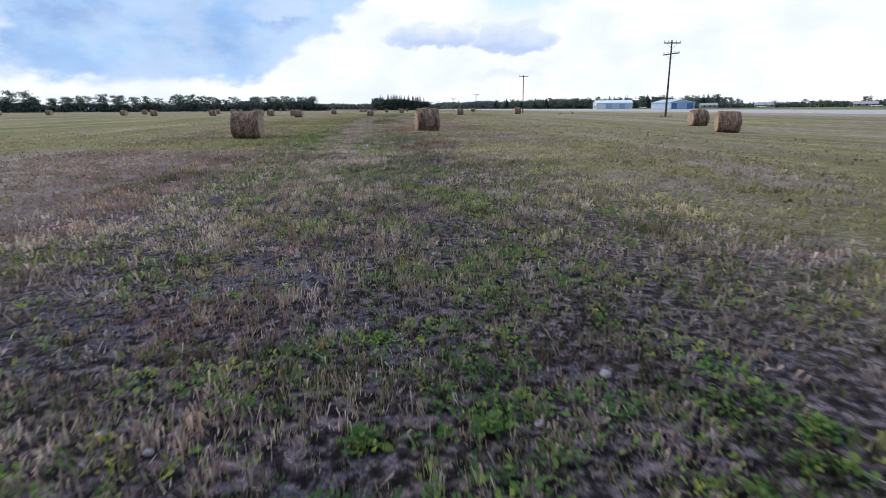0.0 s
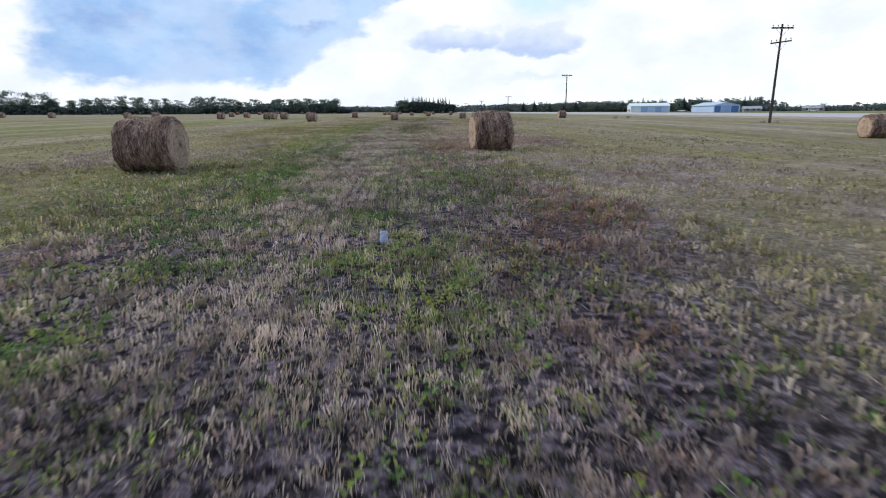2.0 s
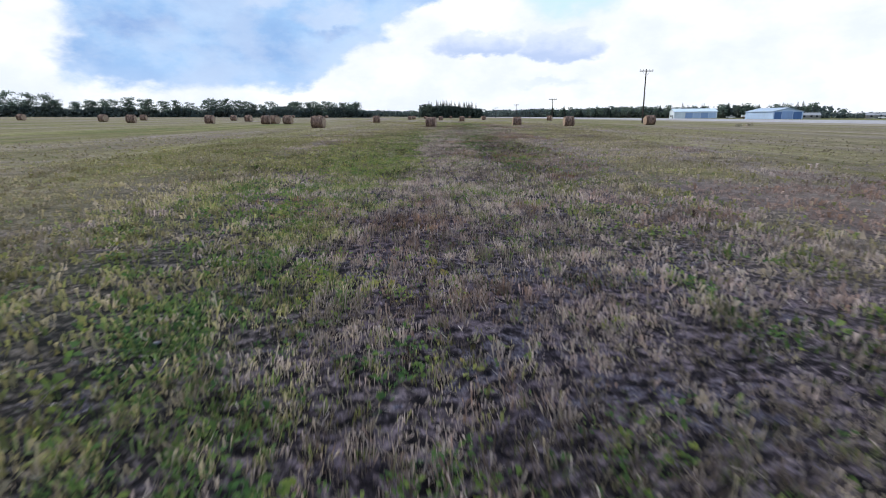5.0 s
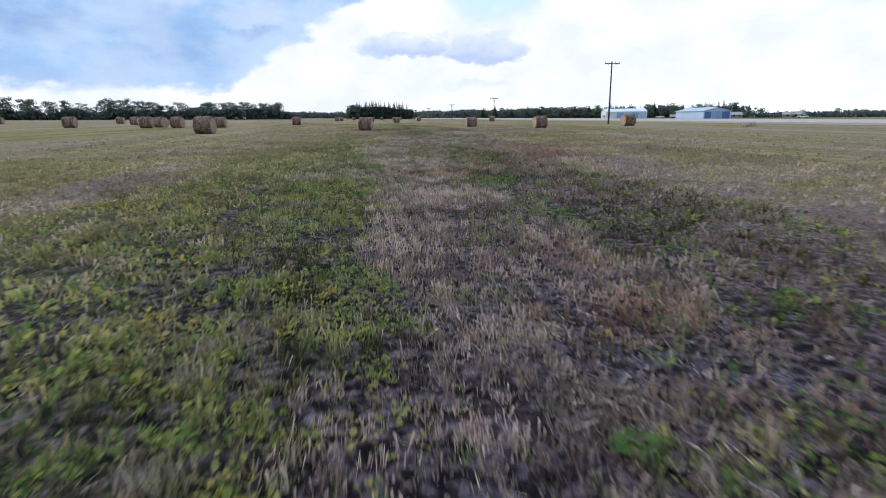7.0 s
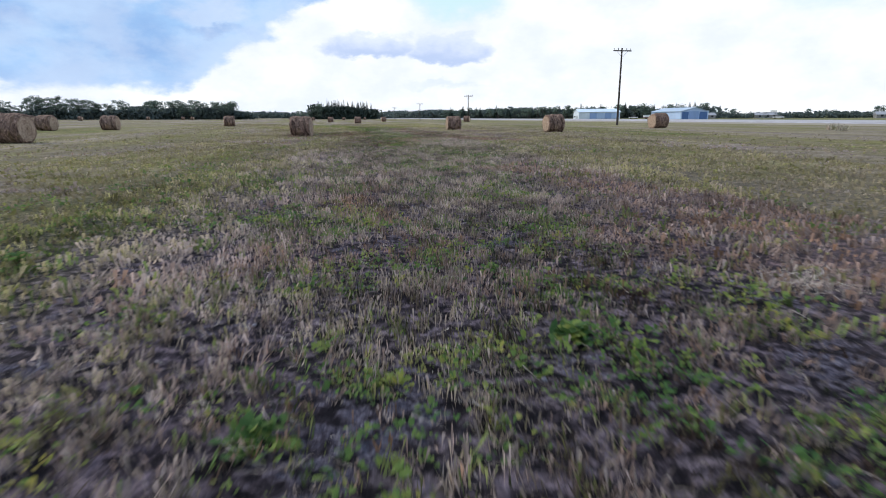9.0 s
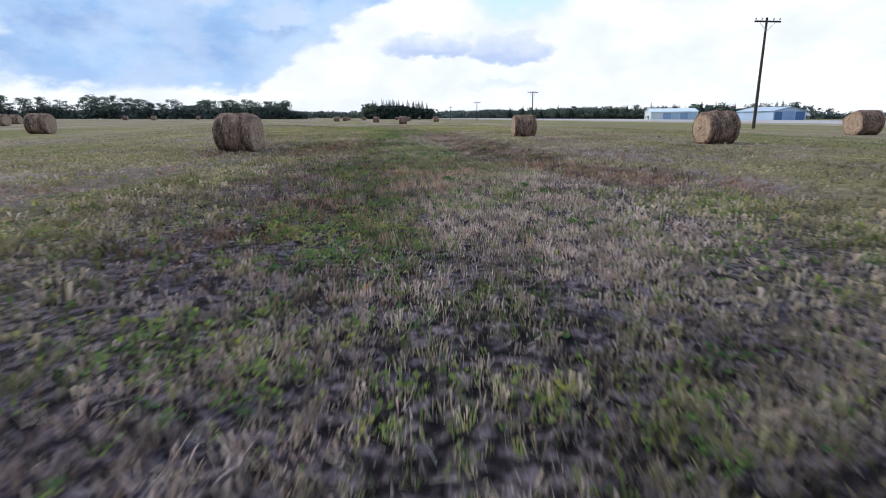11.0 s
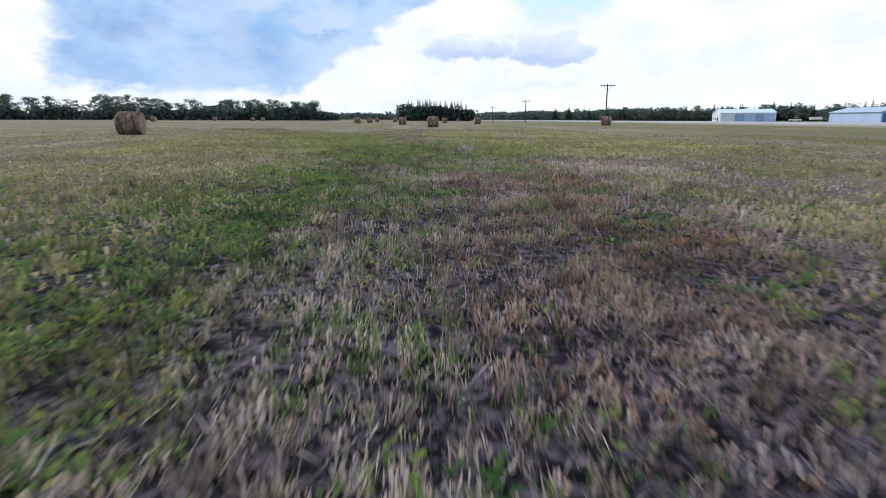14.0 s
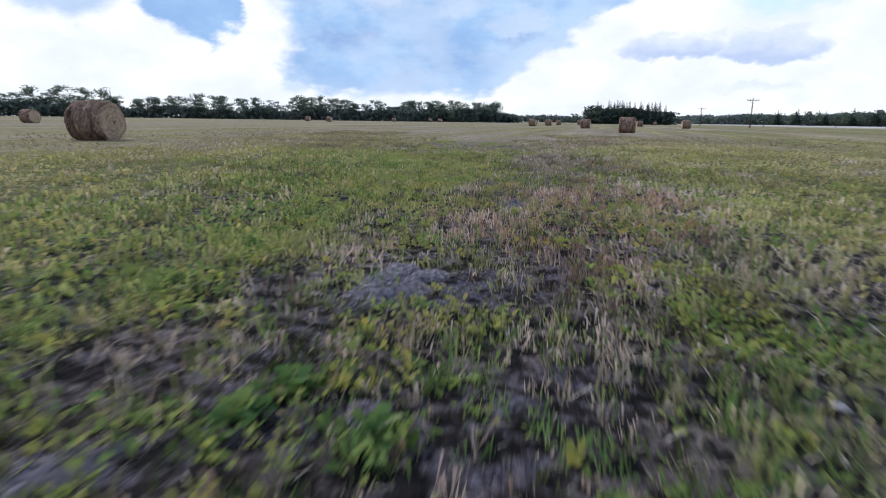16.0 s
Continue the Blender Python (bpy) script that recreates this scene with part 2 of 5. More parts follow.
def blade_material(name, stops, through_leaf=0.3, vary=None):
    """Colour by the blade's own tint; vary gives two hues that patches of some decimetres lean to."""
    mat, nt, b = material(name)
    col = ramp(nt, attribute(nt, "tint"), stops)
    if vary:
        col = mixc(nt, 1.0, col, ramp(nt, noise_tex(nt, 3.2, 4, 0.65), [(0.36, vary[0]), (0.5, (1, 1, 1)), (0.64, vary[1])]), "MULTIPLY")
        # broader weathering, rusty in places
        col = mixc(nt, 1.0, col, ramp(nt, noise_tex(nt, 0.8, 4, 0.6), [(0.42, (0.96, 0.98, 0.92)), (0.52, (1, 1, 1)), (0.64, (1.02, 0.91, 0.84))]), "MULTIPLY")
    nt.links.new(col, b.inputs["Base Color"])
    b.inputs["Roughness"].default_value = 0.75
    b.inputs["Specular IOR Level"].default_value = 0.2
    if through_leaf:
        t = nt.nodes.new("ShaderNodeBsdfTranslucent")
        nt.links.new(col, t.inputs[0])
        mx = nt.nodes.new("ShaderNodeMixShader")
        mx.inputs[0].default_value = through_leaf
        nt.links.new(b.outputs[0], mx.inputs[1])
        nt.links.new(t.outputs[0], mx.inputs[2])
        nt.links.new(mx.outputs[0], nt.nodes["Material Output"].inputs[0])
    return mat


def bale_side_material():
    mat, nt, b = material("weathered_bale_straw")
    bands = noise_tex(nt, 2.2, 7, 0.72, (2.2, 0.8, 0.8))
    strands = noise_tex(nt, 24, 5, 0.78, (1.9, 0.30, 0.30))
    patch = noise_tex(nt, 2.0, 4, 0.6, (1.8, 0.7, 0.7))
    c1 = ramp(nt, strands, [(0.36, (0.040, 0.027, 0.024)), (0.5, (0.235, 0.165, 0.136)), (0.66, (0.56, 0.43, 0.36))])
    c2 = ramp(nt, bands, [(0.38, (0.20, 0.175, 0.175)), (0.5, (0.68, 0.63, 0.61)), (0.62, (1.20, 1.13, 1.06))])
    col = mixc(nt, 0.97, c1, c2, "MULTIPLY")
    # olive-gold damp streaks
    col = mixc(nt, ramp(nt, patch, [(0.57, (0, 0, 0)), (0.7, (0.55, 0.55, 0.55))]), col, (0.15, 0.115, 0.035))
    nt.links.new(col, b.inputs["Base Color"])
    b.inputs["Roughness"].default_value = 0.95
    b.inputs["Specular IOR Level"].default_value = 0.1
    bump(nt, b, mixc(nt, 0.5, strands, bands), 1.0, 0.10)
    return mat


def bale_end_material():
    """Straw coiled round the middle of the end face, with curled tufts and a weathered rim."""
    mat, nt, b = material("cut_bale_straw")
    tc = nt.nodes.new("ShaderNodeTexCoord")
    sp = nt.nodes.new("ShaderNodeSeparateXYZ")
    nt.links.new(tc.outputs["Object"], sp.inputs[0])
    u, v = sp.outputs[1], math_node(nt, "SUBTRACT", sp.outputs[2], 0.69)
    rad = math_node(nt, "SQRT", math_node(nt, "ADD", math_node(nt, "MULTIPLY", u, u), math_node(nt, "MULTIPLY", v, v)))
    turn = math_node(nt, "ARCTAN2", u, v)

    def coil(across_scale, along, detail, shift=0.0):
        cb = nt.nodes.new("ShaderNodeCombineXYZ")
        wander = math_node(nt, "MULTIPLY", math_node(nt, "SUBTRACT", noise_tex(nt, 3.0, 3, 0.6), 0.5), 0.22)
        spiral = math_node(nt, "MULTIPLY_ADD", turn, 0.012, math_node(nt, "ADD", rad, wander))
        nt.links.new(math_node(nt, "MULTIPLY_ADD", spiral, across_scale, shift), cb.inputs[0])
        nt.links.new(math_node(nt, "MULTIPLY", turn, along), cb.inputs[1])
        nt.links.new(rad, cb.inputs[2])
        n = nt.nodes.new("ShaderNodeTexNoise")
        n.inputs["Scale"].default_value, n.inputs["Detail"].default_value, n.inputs["Roughness"].default_value = 1.0, detail, 0.7
        nt.links.new(cb.outputs[0], n.inputs["Vector"])
        return n.outputs[0]

    layer, fibre = coil(13.0, 1.6, 4), coil(60.0, 5.0, 4, 9.0)
    blot = noise_tex(nt, 4.5, 5, 0.7)
    col = ramp(nt, layer, [(0.32, (0.235, 0.165, 0.120)), (0.46, (0.39, 0.295, 0.225)), (0.6, (0.48, 0.38, 0.30)), (0.72, (0.57, 0.475, 0.39))])
    col = mixc(nt, 0.8, col, ramp(nt, fibre, [(0.34, (0.42, 0.37, 0.34)), (0.5, (0.95, 0.94, 0.92)), (0.66, (1.25, 1.24, 1.22))]), "MULTIPLY")
    col = mixc(nt, 0.7, col, ramp(nt, blot, [(0.36, (0.66, 0.60, 0.56)), (0.5, (0.96, 0.94, 0.92)), (0.66, (1.12, 1.12, 1.10))]), "MULTIPLY")
    # a dark pit in the middle, weathered brown towards the rim
    edge = ramp(nt, rad, [(0.0, (0.62, 0.55, 0.50)), (0.10, (0.98, 0.97, 0.96)), (0.54, (1, 1, 1)), (0.74, (0.55, 0.48, 0.45))])
    col = mixc(nt, 1.0, col, edge, "MULTIPLY")
    nt.links.new(col, b.inputs["Base Color"])
    b.inputs["Roughness"].default_value = 0.95
    bump(nt, b, fibre, 1.0, 0.03)
    return mat


M_GROUND = ground_material()
M_TUFT = tuft_material()
M_STALK = blade_material("dry_stubble", [(0.0, (0.040, 0.032, 0.035)), (0.35, (0.20, 0.170, 0.152)), (0.7, (0.44, 0.385, 0.335)), (1.0, (0.70, 0.65, 0.58))], 0.3, ((0.80, 0.88, 0.54), (1.18, 0.92, 0.86)))
M_LEAF = blade_material("weed_leaf", [(0.0, (0.046, 0.100, 0.040)), (0.28, (0.110, 0.195, 0.060)), (0.5, (0.225, 0.285, 0.080)), (0.7, (0.33, 0.32, 0.105)), (0.85, (0.30, 0.255, 0.13)), (1.0, (0.38, 0.31, 0.23))], 0.5, ((0.66, 0.82, 0.86), (1.18, 1.06, 0.84)))
M_LITTER = blade_material("fallen_straw", [(0.0, (0.14, 0.112, 0.096)), (0.5, (0.34, 0.285, 0.24)), (1.0, (0.64, 0.58, 0.51))], 0.0)
M_STONE = simple("field_stone", [(0.3, (0.13, 0.125, 0.145)), (0.7, (0.30, 0.29, 0.33))], 30, 0.85, bump_m=0.015)
M_WHITE_STONE = simple("white_field_stone", [(0.3, (0.42, 0.41, 0.45)), (0.7, (0.66, 0.65, 0.68))], 18, 0.7, bump_m=0.006)
M_SCRAP = simple("pale_plastic_sheet", [(0.35, (0.36, 0.43, 0.60)), (0.65, (0.66, 0.70, 0.78))], 22, 0.45, bump_m=0.004)
M_CLOD = simple("dry_crumbled_soil", [(0.34, (0.022, 0.020, 0.030)), (0.5, (0.088, 0.080, 0.104)), (0.68, (0.21, 0.198, 0.24))], 34, 0.95, bump_m=0.015, detail=8)
M_BALE = bale_side_material()
M_BALE_END = bale_end_material()
M_FRINGE = blade_material("loose_bale_straw", [(0.0, (0.05, 0.036, 0.031)), (0.5, (0.21, 0.155, 0.13)), (1.0, (0.50, 0.40, 0.335))], 0.1)
M_BARK = simple("bark", [(0.3, (0.045, 0.044, 0.045)), (0.7, (0.13, 0.125, 0.12))], 6, 0.9, bump_m=0.03, stretch=(2, 2, 0.4))
# crown colours lightened and blued: the haze of distance is painted in
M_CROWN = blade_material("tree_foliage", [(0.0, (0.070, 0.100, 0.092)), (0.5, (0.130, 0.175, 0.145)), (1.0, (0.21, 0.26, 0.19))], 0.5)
M_SPRUCE = blade_material("spruce_needles", [(0.0, (0.026, 0.042, 0.040)), (0.5, (0.045, 0.066, 0.058)), (1.0, (0.072, 0.096, 0.076))], 0.25)
M_SHRUB = blade_material("hedge_foliage", [(0.0, (0.056, 0.078, 0.082)), (0.5, (0.095, 0.122, 0.116)), (1.0, (0.14, 0.168, 0.135))], 0.4)
M_POLE = simple("weathered_pole_wood", [(0.3, (0.022, 0.018, 0.016)), (0.7, (0.065, 0.054, 0.047))], 8, 0.85, bump_m=0.01, stretch=(4, 4, 0.3))
M_PORCELAIN = simple("insulator_glaze", [(0.3, (0.20, 0.20, 0.21)), (0.7, (0.32, 0.32, 0.33))], 4, 0.25)
M_STEEL = simple("galvanised_steel", [(0.3, (0.30, 0.31, 0.33)), (0.7, (0.45, 0.46, 0.48))], 5, 0.45, 0.7)
M_ROAD = simple("pale_gravel_road", [(0.3, (0.26, 0.25, 0.26)), (0.7, (0.42, 0.40, 0.42))], 0.6, 0.9, bump_m=0.02, detail=8)
M_VERGE = simple("bleached_verge_grass", [(0.3, (0.18, 0.145, 0.10)), (0.7, (0.30, 0.26, 0.19))], 0.5, 0.95, bump_m=0.05, detail=8)


def cladding(name, c, rib=3.3):
    mat, nt, b = material(name)
    n = noise_tex(nt, 0.35, 5, 0.6, (1, 1, 0.3))
    col = ramp(nt, n, [(0.3, tuple(v * 0.86 for v in c)), (0.7, c)])
    nt.links.new(col, b.inputs["Base Color"])
    b.inputs["Roughness"].default_value, b.inputs["Metallic"].default_value = 0.4, 0.0
    return mat


M_CLAD_WHITE = cladding("white_painted_cladding", (0.66, 0.73, 0.80))
M_CLAD_BLUE = cladding("pale_blue_cladding", (0.42, 0.55, 0.76))
M_DOOR_BLUE = cladding("slate_blue_doors", (0.075, 0.16, 0.36))
M_DOOR_PALE = cladding("pale_sliding_doors", (0.27, 0.39, 0.64))
M_ROOF = cladding("pale_metal_roofing", (0.36, 0.45, 0.56))
M_ROOF_WHITE = cladding("white_metal_roofing", (0.58, 0.68, 0.80))
M_GLASS, _nt, _b = material("dark_window_glass")
_b.inputs["Base Color"].default_value, _b.inputs["Roughness"].default_value = (0.02, 0.025, 0.03, 1), 0.08
M_PLASTER = cladding("house_siding", (0.22, 0.22, 0.22))
M_SHINGLE = simple("pale_metal_sheet_roof", [(0.3, (0.20, 0.21, 0.23)), (0.7, (0.32, 0.33, 0.36))], 3, 0.6)
M_CAR_WHITE = cladding("white_car_paint", (0.75, 0.76, 0.78))
M_CAR_RED = cladding("dull_red_paint", (0.30, 0.12, 0.09))
M_TYRE = simple("tyre_rubber", [(0.3, (0.02, 0.02, 0.02)), (0.7, (0.04, 0.04, 0.04))], 9, 0.8)


# ---- mesh helpers ----
def np_mesh(name, verts, faces, mat, tint=None, smooth=False, hue=None):
    """A mesh from arrays: verts (n, 3), faces (m, 3 or 4)."""
    me = bpy.data.meshes.new(name)
    verts, faces = np.asarray(verts, dtype=np.float32), np.asarray(faces, dtype=np.int32)
    k = faces.shape[1]
    me.vertices.add(len(verts))
    me.vertices.foreach_set("co", verts.ravel())
    me.loops.add(faces.size)
    me.loops.foreach_set("vertex_index", faces.ravel())
    me.polygons.add(len(faces))
    me.polygons.foreach_set("loop_start", np.arange(0, faces.size, k, dtype=np.int32))
    if smooth:
        me.polygons.foreach_set("use_smooth", np.ones(len(faces), dtype=bool))
    for key, values in (("tint", tint), ("hue", hue)):
        if values is not None:
            a = me.attributes.new(key, "FLOAT", "POINT")
            a.data.foreach_set("value", np.asarray(values, dtype=np.float32))
    me.materials.append(mat)
    me.update(calc_edges=True)
    return me


def part(name, data, mat=None, parent=None, label=""):
    """Links a bmesh or a mesh as one object, under its thing."""
    if isinstance(data, bmesh.types.BMesh):
        me = bpy.data.meshes.new(name)
        data.to_mesh(me)
        data.free()
        if mat:
            me.materials.append(mat)
    else:
        me = data
    ob = new(name, me)
    ob.parent = parent
    return tagged(ob, label)


def box(bm, lo, hi, m=None, bevel=0.0):
    geo = bmesh.ops.create_cube(bm, size=1.0)
    vs = geo["verts"]
    for v in vs:
        v.co = Vector([lo[i] + (v.co[i] + 0.5) * (hi[i] - lo[i]) for i in range(3)])
    if bevel:
        es = list({e for v in vs for e in v.link_edges})
        r = bmesh.ops.bevel(bm, geom=es, offset=bevel, segments=2, affect="EDGES", profile=0.5)
        vs = list({v for f in r["faces"] for v in f.verts} | {v for v in vs if v.is_valid})
    if m is not None:
        bmesh.ops.transform(bm, matrix=m, verts=vs)
    return bm


def tube(bm, a, b, r0, r1, seg=8):
    a, b = Vector(a), Vector(b)
    d = b - a
    rot = d.to_track_quat("Z", "Y").to_matrix().to_4x4()
    bmesh.ops.create_cone(bm, cap_ends=True, segments=seg, radius1=r0, radius2=r1, depth=d.length,
                          matrix=Matrix.Translation((a + b) / 2) @ rot)
    return bm


def empty(name, m):
    ob = new(name)
    ob.empty_display_size = 0.3
    ob.matrix_world = m
    return ob


rng = np.random.default_rng(7)


def hashed(ix, iy, seed):
    h = (ix.astype(np.int64) * 374761393 + iy.astype(np.int64) * 668265263 + seed * 974634541) & 0x7FFFFFFF
    h = ((h ^ (h >> 13)) * 1274126177) & 0x7FFFFFFF
    h = h ^ (h >> 16)
    return (h & 0xFFFFF) / float(0xFFFFF)


def value_noise(x, y, size, seed):
    """Smooth noise from 0 to 1 with patches of that many metres."""
    x, y = np.asarray(x, dtype=float), np.asarray(y, dtype=float)
    c, q = math.cos(seed * 2.4), math.sin(seed * 2.4)
    x, y = (c * x - q * y) / size + 17.3, (q * x + c * y) / size - 9.1
    ix, iy = np.floor(x), np.floor(y)
    fx, fy = x - ix, y - iy
    fx, fy = fx * fx * (3 - 2 * fx), fy * fy * (3 - 2 * fy)
    a, b = hashed(ix, iy, seed), hashed(ix + 1, iy, seed)
    c, d = hashed(ix, iy + 1, seed), hashed(ix + 1, iy + 1, seed)
    return (a * (1 - fx) + b * fx) * (1 - fy) + (c * (1 - fx) + d * fx) * fy




def across(x, y):
    """Distance across the windrows."""
    return x + ROW * y


def height(x, y):
    """The field's gentle relief; it rises towards the western windbreak and falls to the road."""
    near = np.clip(1.4 - np.abs(np.asarray(x) + 8) / 30, 0, 1)
    h = 0.05 * (value_noise(x, y, 1.1, 1) - 0.5) + 0.05 * (value_noise(x, y, 3.7, 2) - 0.5) + 0.03 * (value_noise(x, y, 0.45, 3) - 0.5)
    x = np.asarray(x, dtype=float)

    def beyond(d, soft):
        return soft * np.logaddexp(0, np.clip(d / soft, -30, 900))
    west = beyond(-(x + 14), 6) - beyond(-(x + 400), 60)
    east = beyond(x - 14, 6) - beyond(x - 260, 40)
    swale = np.exp(-((x - 22) / 8) ** 2 - ((np.asarray(y, dtype=float) - 43) / 24) ** 2)
    return h * near + 0.0125 * west - 0.0085 * east - 0.42 * swale


# swaths of the field: across from, to; along from, to; hue of the dry cover, share of green, lightness, open soil
BANDS = [
    (-14, -4, 6, 25, 0.79, 0.08, -0.05, 0.0), (-4.2, -0.9, 0, 11, 0.72, 0.17, -0.03, 0.16), (-2.4, -0.8, 10, 22, 0.63, 0.08, 0.10, 0.0), (-0.8, 3.2, 0, 14, 0.70, 0.24, -0.09, 0.10),
    (2.2, 6.0, 7, 15, 0.68, 0.14, -0.07, 0.0), (0.0, 1.6, 14, 25, 0.76, 0.14, -0.05, 0.0), (2.0, 6.0, 14, 24, 0.60, 0.10, 0.05, 0.0),
    (-14, -2.9, 22, 33, 0.50, 0.40, -0.02, 0.0), (-3.1, -1.2, 21, 33.5, 0.70, 0.12, 0.12, 0.03), (-1.2, -0.1, 20, 31, 0.62, 0.28, 0.0, 0.0), (0.0, 2.1, 25, 31.5, 0.60, 0.38, -0.10, 0.0),
    (1.2, 3.1, 21, 26, 0.92, 0.10, -0.04, 0.0), (3.1, 9.0, 23, 36, 0.66, 0.06, 0.02, 0.0), (-0.5, 2.6, 31.5, 41, 0.80, 0.12, -0.09, 0.0),
    (-7.2, -3.9, 34, 54, 0.42, 0.34, 0.05, 0.0), (-11, -8.3, 38, 54, 0.58, 0.08, 0.02, 0.0), (-4.2, -2.6, 33, 42, 0.66, 0.26, -0.05, 0.14), (-2.6, -0.8, 33, 55, 0.66, 0.09, 0.05, 0.02),
    (-0.6, 0.6, 36, 41, 0.70, 0.16, 0.0, 0.12), (-0.6, 2.6, 34, 36.6, 0.70, 0.20, 0.04, 0.18), (0.0, 2.2, 38, 47, 0.82, 0.15, -0.05, 0.0), (2.2, 8.0, 40, 55, 0.80, 0.06, 0.04, 0.0),
    (-18, -4.4, 55, 78, 0.42, 0.36, 0.01, 0.0), (-9.2, -7.6, 62, 80, 0.53, 0.10, 0.02, 0.0), (-4.6, -3.1, 54, 72, 0.46, 0.46, -0.05, 0.05), (-3.2, -0.8, 54, 77, 0.70, 0.10, 0.07, 0.04),
    (-0.8, 2.6, 56, 74, 0.77, 0.27, -0.13, 0.06), (2.6, 9.0, 60, 80, 0.67, 0.06, 0.04, 0.0),
    (-16, -2.8, 76, 97, 0.44, 0.32, -0.02, 0.0), (-4.2, -2.7, 73, 79, 0.50, 0.44, -0.08, 0.05), (-2.7, -1.0, 74, 84, 0.69, 0.10, 0.08, 0.03), (-1.0, 0.6, 74, 84, 0.68, 0.14, -0.04, 0.07),
    (0.5, 2.1, 73, 83, 0.75, 0.22, -0.15, 0.10), (2.0, 5.2, 75, 92, 0.82, 0.08, -0.03, 0.0), (5.2, 12, 76, 96, 0.60, 0.10, 0.04, 0.0), (-1.6, 3.0, 83, 100, 0.69, 0.12, 0.0, 0.0),
    (-4.0, 1.0, 100, 116, 0.61, 0.20, 0.02, 0.0), (1.0, 3.6, 100, 112.5, 0.82, 0.26, -0.10, 0.0), (2.4, 4.2, 109, 115, 0.76, 0.32, -0.18, 0.0), (3.6, 6.8, 100, 110, 0.69, 0.17, 0.10, 0.05), (4.4, 6.8, 109, 114.5, 0.69, 0.18, 0.05, 0.06), (6.8, 10, 105, 117, 0.86, 0.06, -0.02, 0.0), (8.4, 13, 108, 120, 0.64, 0.06, 0.05, 0.0),
    (-3.0, 3.8, 112, 123, 0.86, 0.25, -0.15, 0.0), (3.7, 5.7, 112, 118, 0.68, 0.32, 0.06, 0.08), (4.0, 5.2, 118, 128, 0.60, 0.28, 0.0, 0.04), (5.2, 6.5, 117, 128, 0.68, 0.12, 0.07, 0.04), (6.0, 9.0, 112.5, 125, 0.86, 0.10, -0.10, 0.0), (8.6, 14, 112, 126, 0.68, 0.06, 0.0, 0.0),
    (-6.0, 2.6, 124, 141, 0.56, 0.26, 0.03, 0.0), (2.3, 4.8, 125, 138, 0.48, 0.54, 0.02, 0.0), (5.1, 6.0, 131, 138, 0.58, 0.38, 0.0, 0.05), (4.8, 6.2, 126, 134, 0.66, 0.22, 0.13, 0.03), (6.2, 9.4, 125, 137, 0.78, 0.12, 0.08, 0.0), (9.4, 16, 126, 142, 0.60, 0.12, 0.08, 0.0), (5.2, 7.0, 136, 141, 0.58, 0.26, 0.03, 0.0), 
    (-9.0, 4.6, 140, 160, 0.40, 0.54, 0.12, 0.0), (4.5, 5.9, 142, 156, 0.70, 0.34, 0.02, 0.20), (5.9, 7.3, 144, 168, 0.60, 0.36, 0.11, 0.0), (3.0, 5.4, 139.5, 144.5, 0.50, 0.55, -0.12, 0.10), (5.0, 7.1, 139.5, 144.5, 0.46, 0.56, -0.02, 0.05), (7.2, 18, 140, 172, 0.41, 0.38, 0.20, 0.0), (7.35, 7.75, 141, 146, 0.74, 0.06, -0.12, 0.5), (4.9, 5.8, 156, 176, 0.65, 0.12, 0.06, 0.0),
]


# low heaps of bare soil: x, y, half widths across and along, height
MOUNDS = [
    (-11.0, 148.5, 0.26, 0.50, 0.055), (-11.15, 151.5, 0.24, 0.40, 0.05), (-11.1, 146.7, 0.18, 0.22, 0.03), (-10.48, 147.25, 0.10, 0.12, 0.02),
    (-4.25, 35.6, 0.26, 0.32, 0.04), (-11.95, 58.0, 0.35, 0.34, 0.05), (-7.7, 57.7, 0.18, 0.16, 0.03),
    (-4.8, 35.5, 0.18, 0.18, 0.03),
]


def bare(x, y):
    """0 on naked soil, 1 where plants and stubble stand."""
    n = 0.36 * value_noise(x, y, 0.6, 61) + 0.36 * value_noise(x, y, 0.24, 62) + 0.28 * value_noise(x, y, 0.12, 63)
    stand = np.clip((n - 0.36) / 0.11, 0, 1)
    for mx, my, a, b, _h in MOUNDS:
        stand = stand * np.clip(1.5 * (((x - mx) / a) ** 2 + ((y - my) / b) ** 2) - 0.3, 0.18, 1)
    return stand


def corridor(y):
    """The strip of field that lies open to view from close by."""
    return np.interp(y, [0, 33, 55, 70, 101, 130, 146, 190], [-0.4, -5.4, -9.5, -9.9, -7.3, -8.2, -9.8, -25.0])


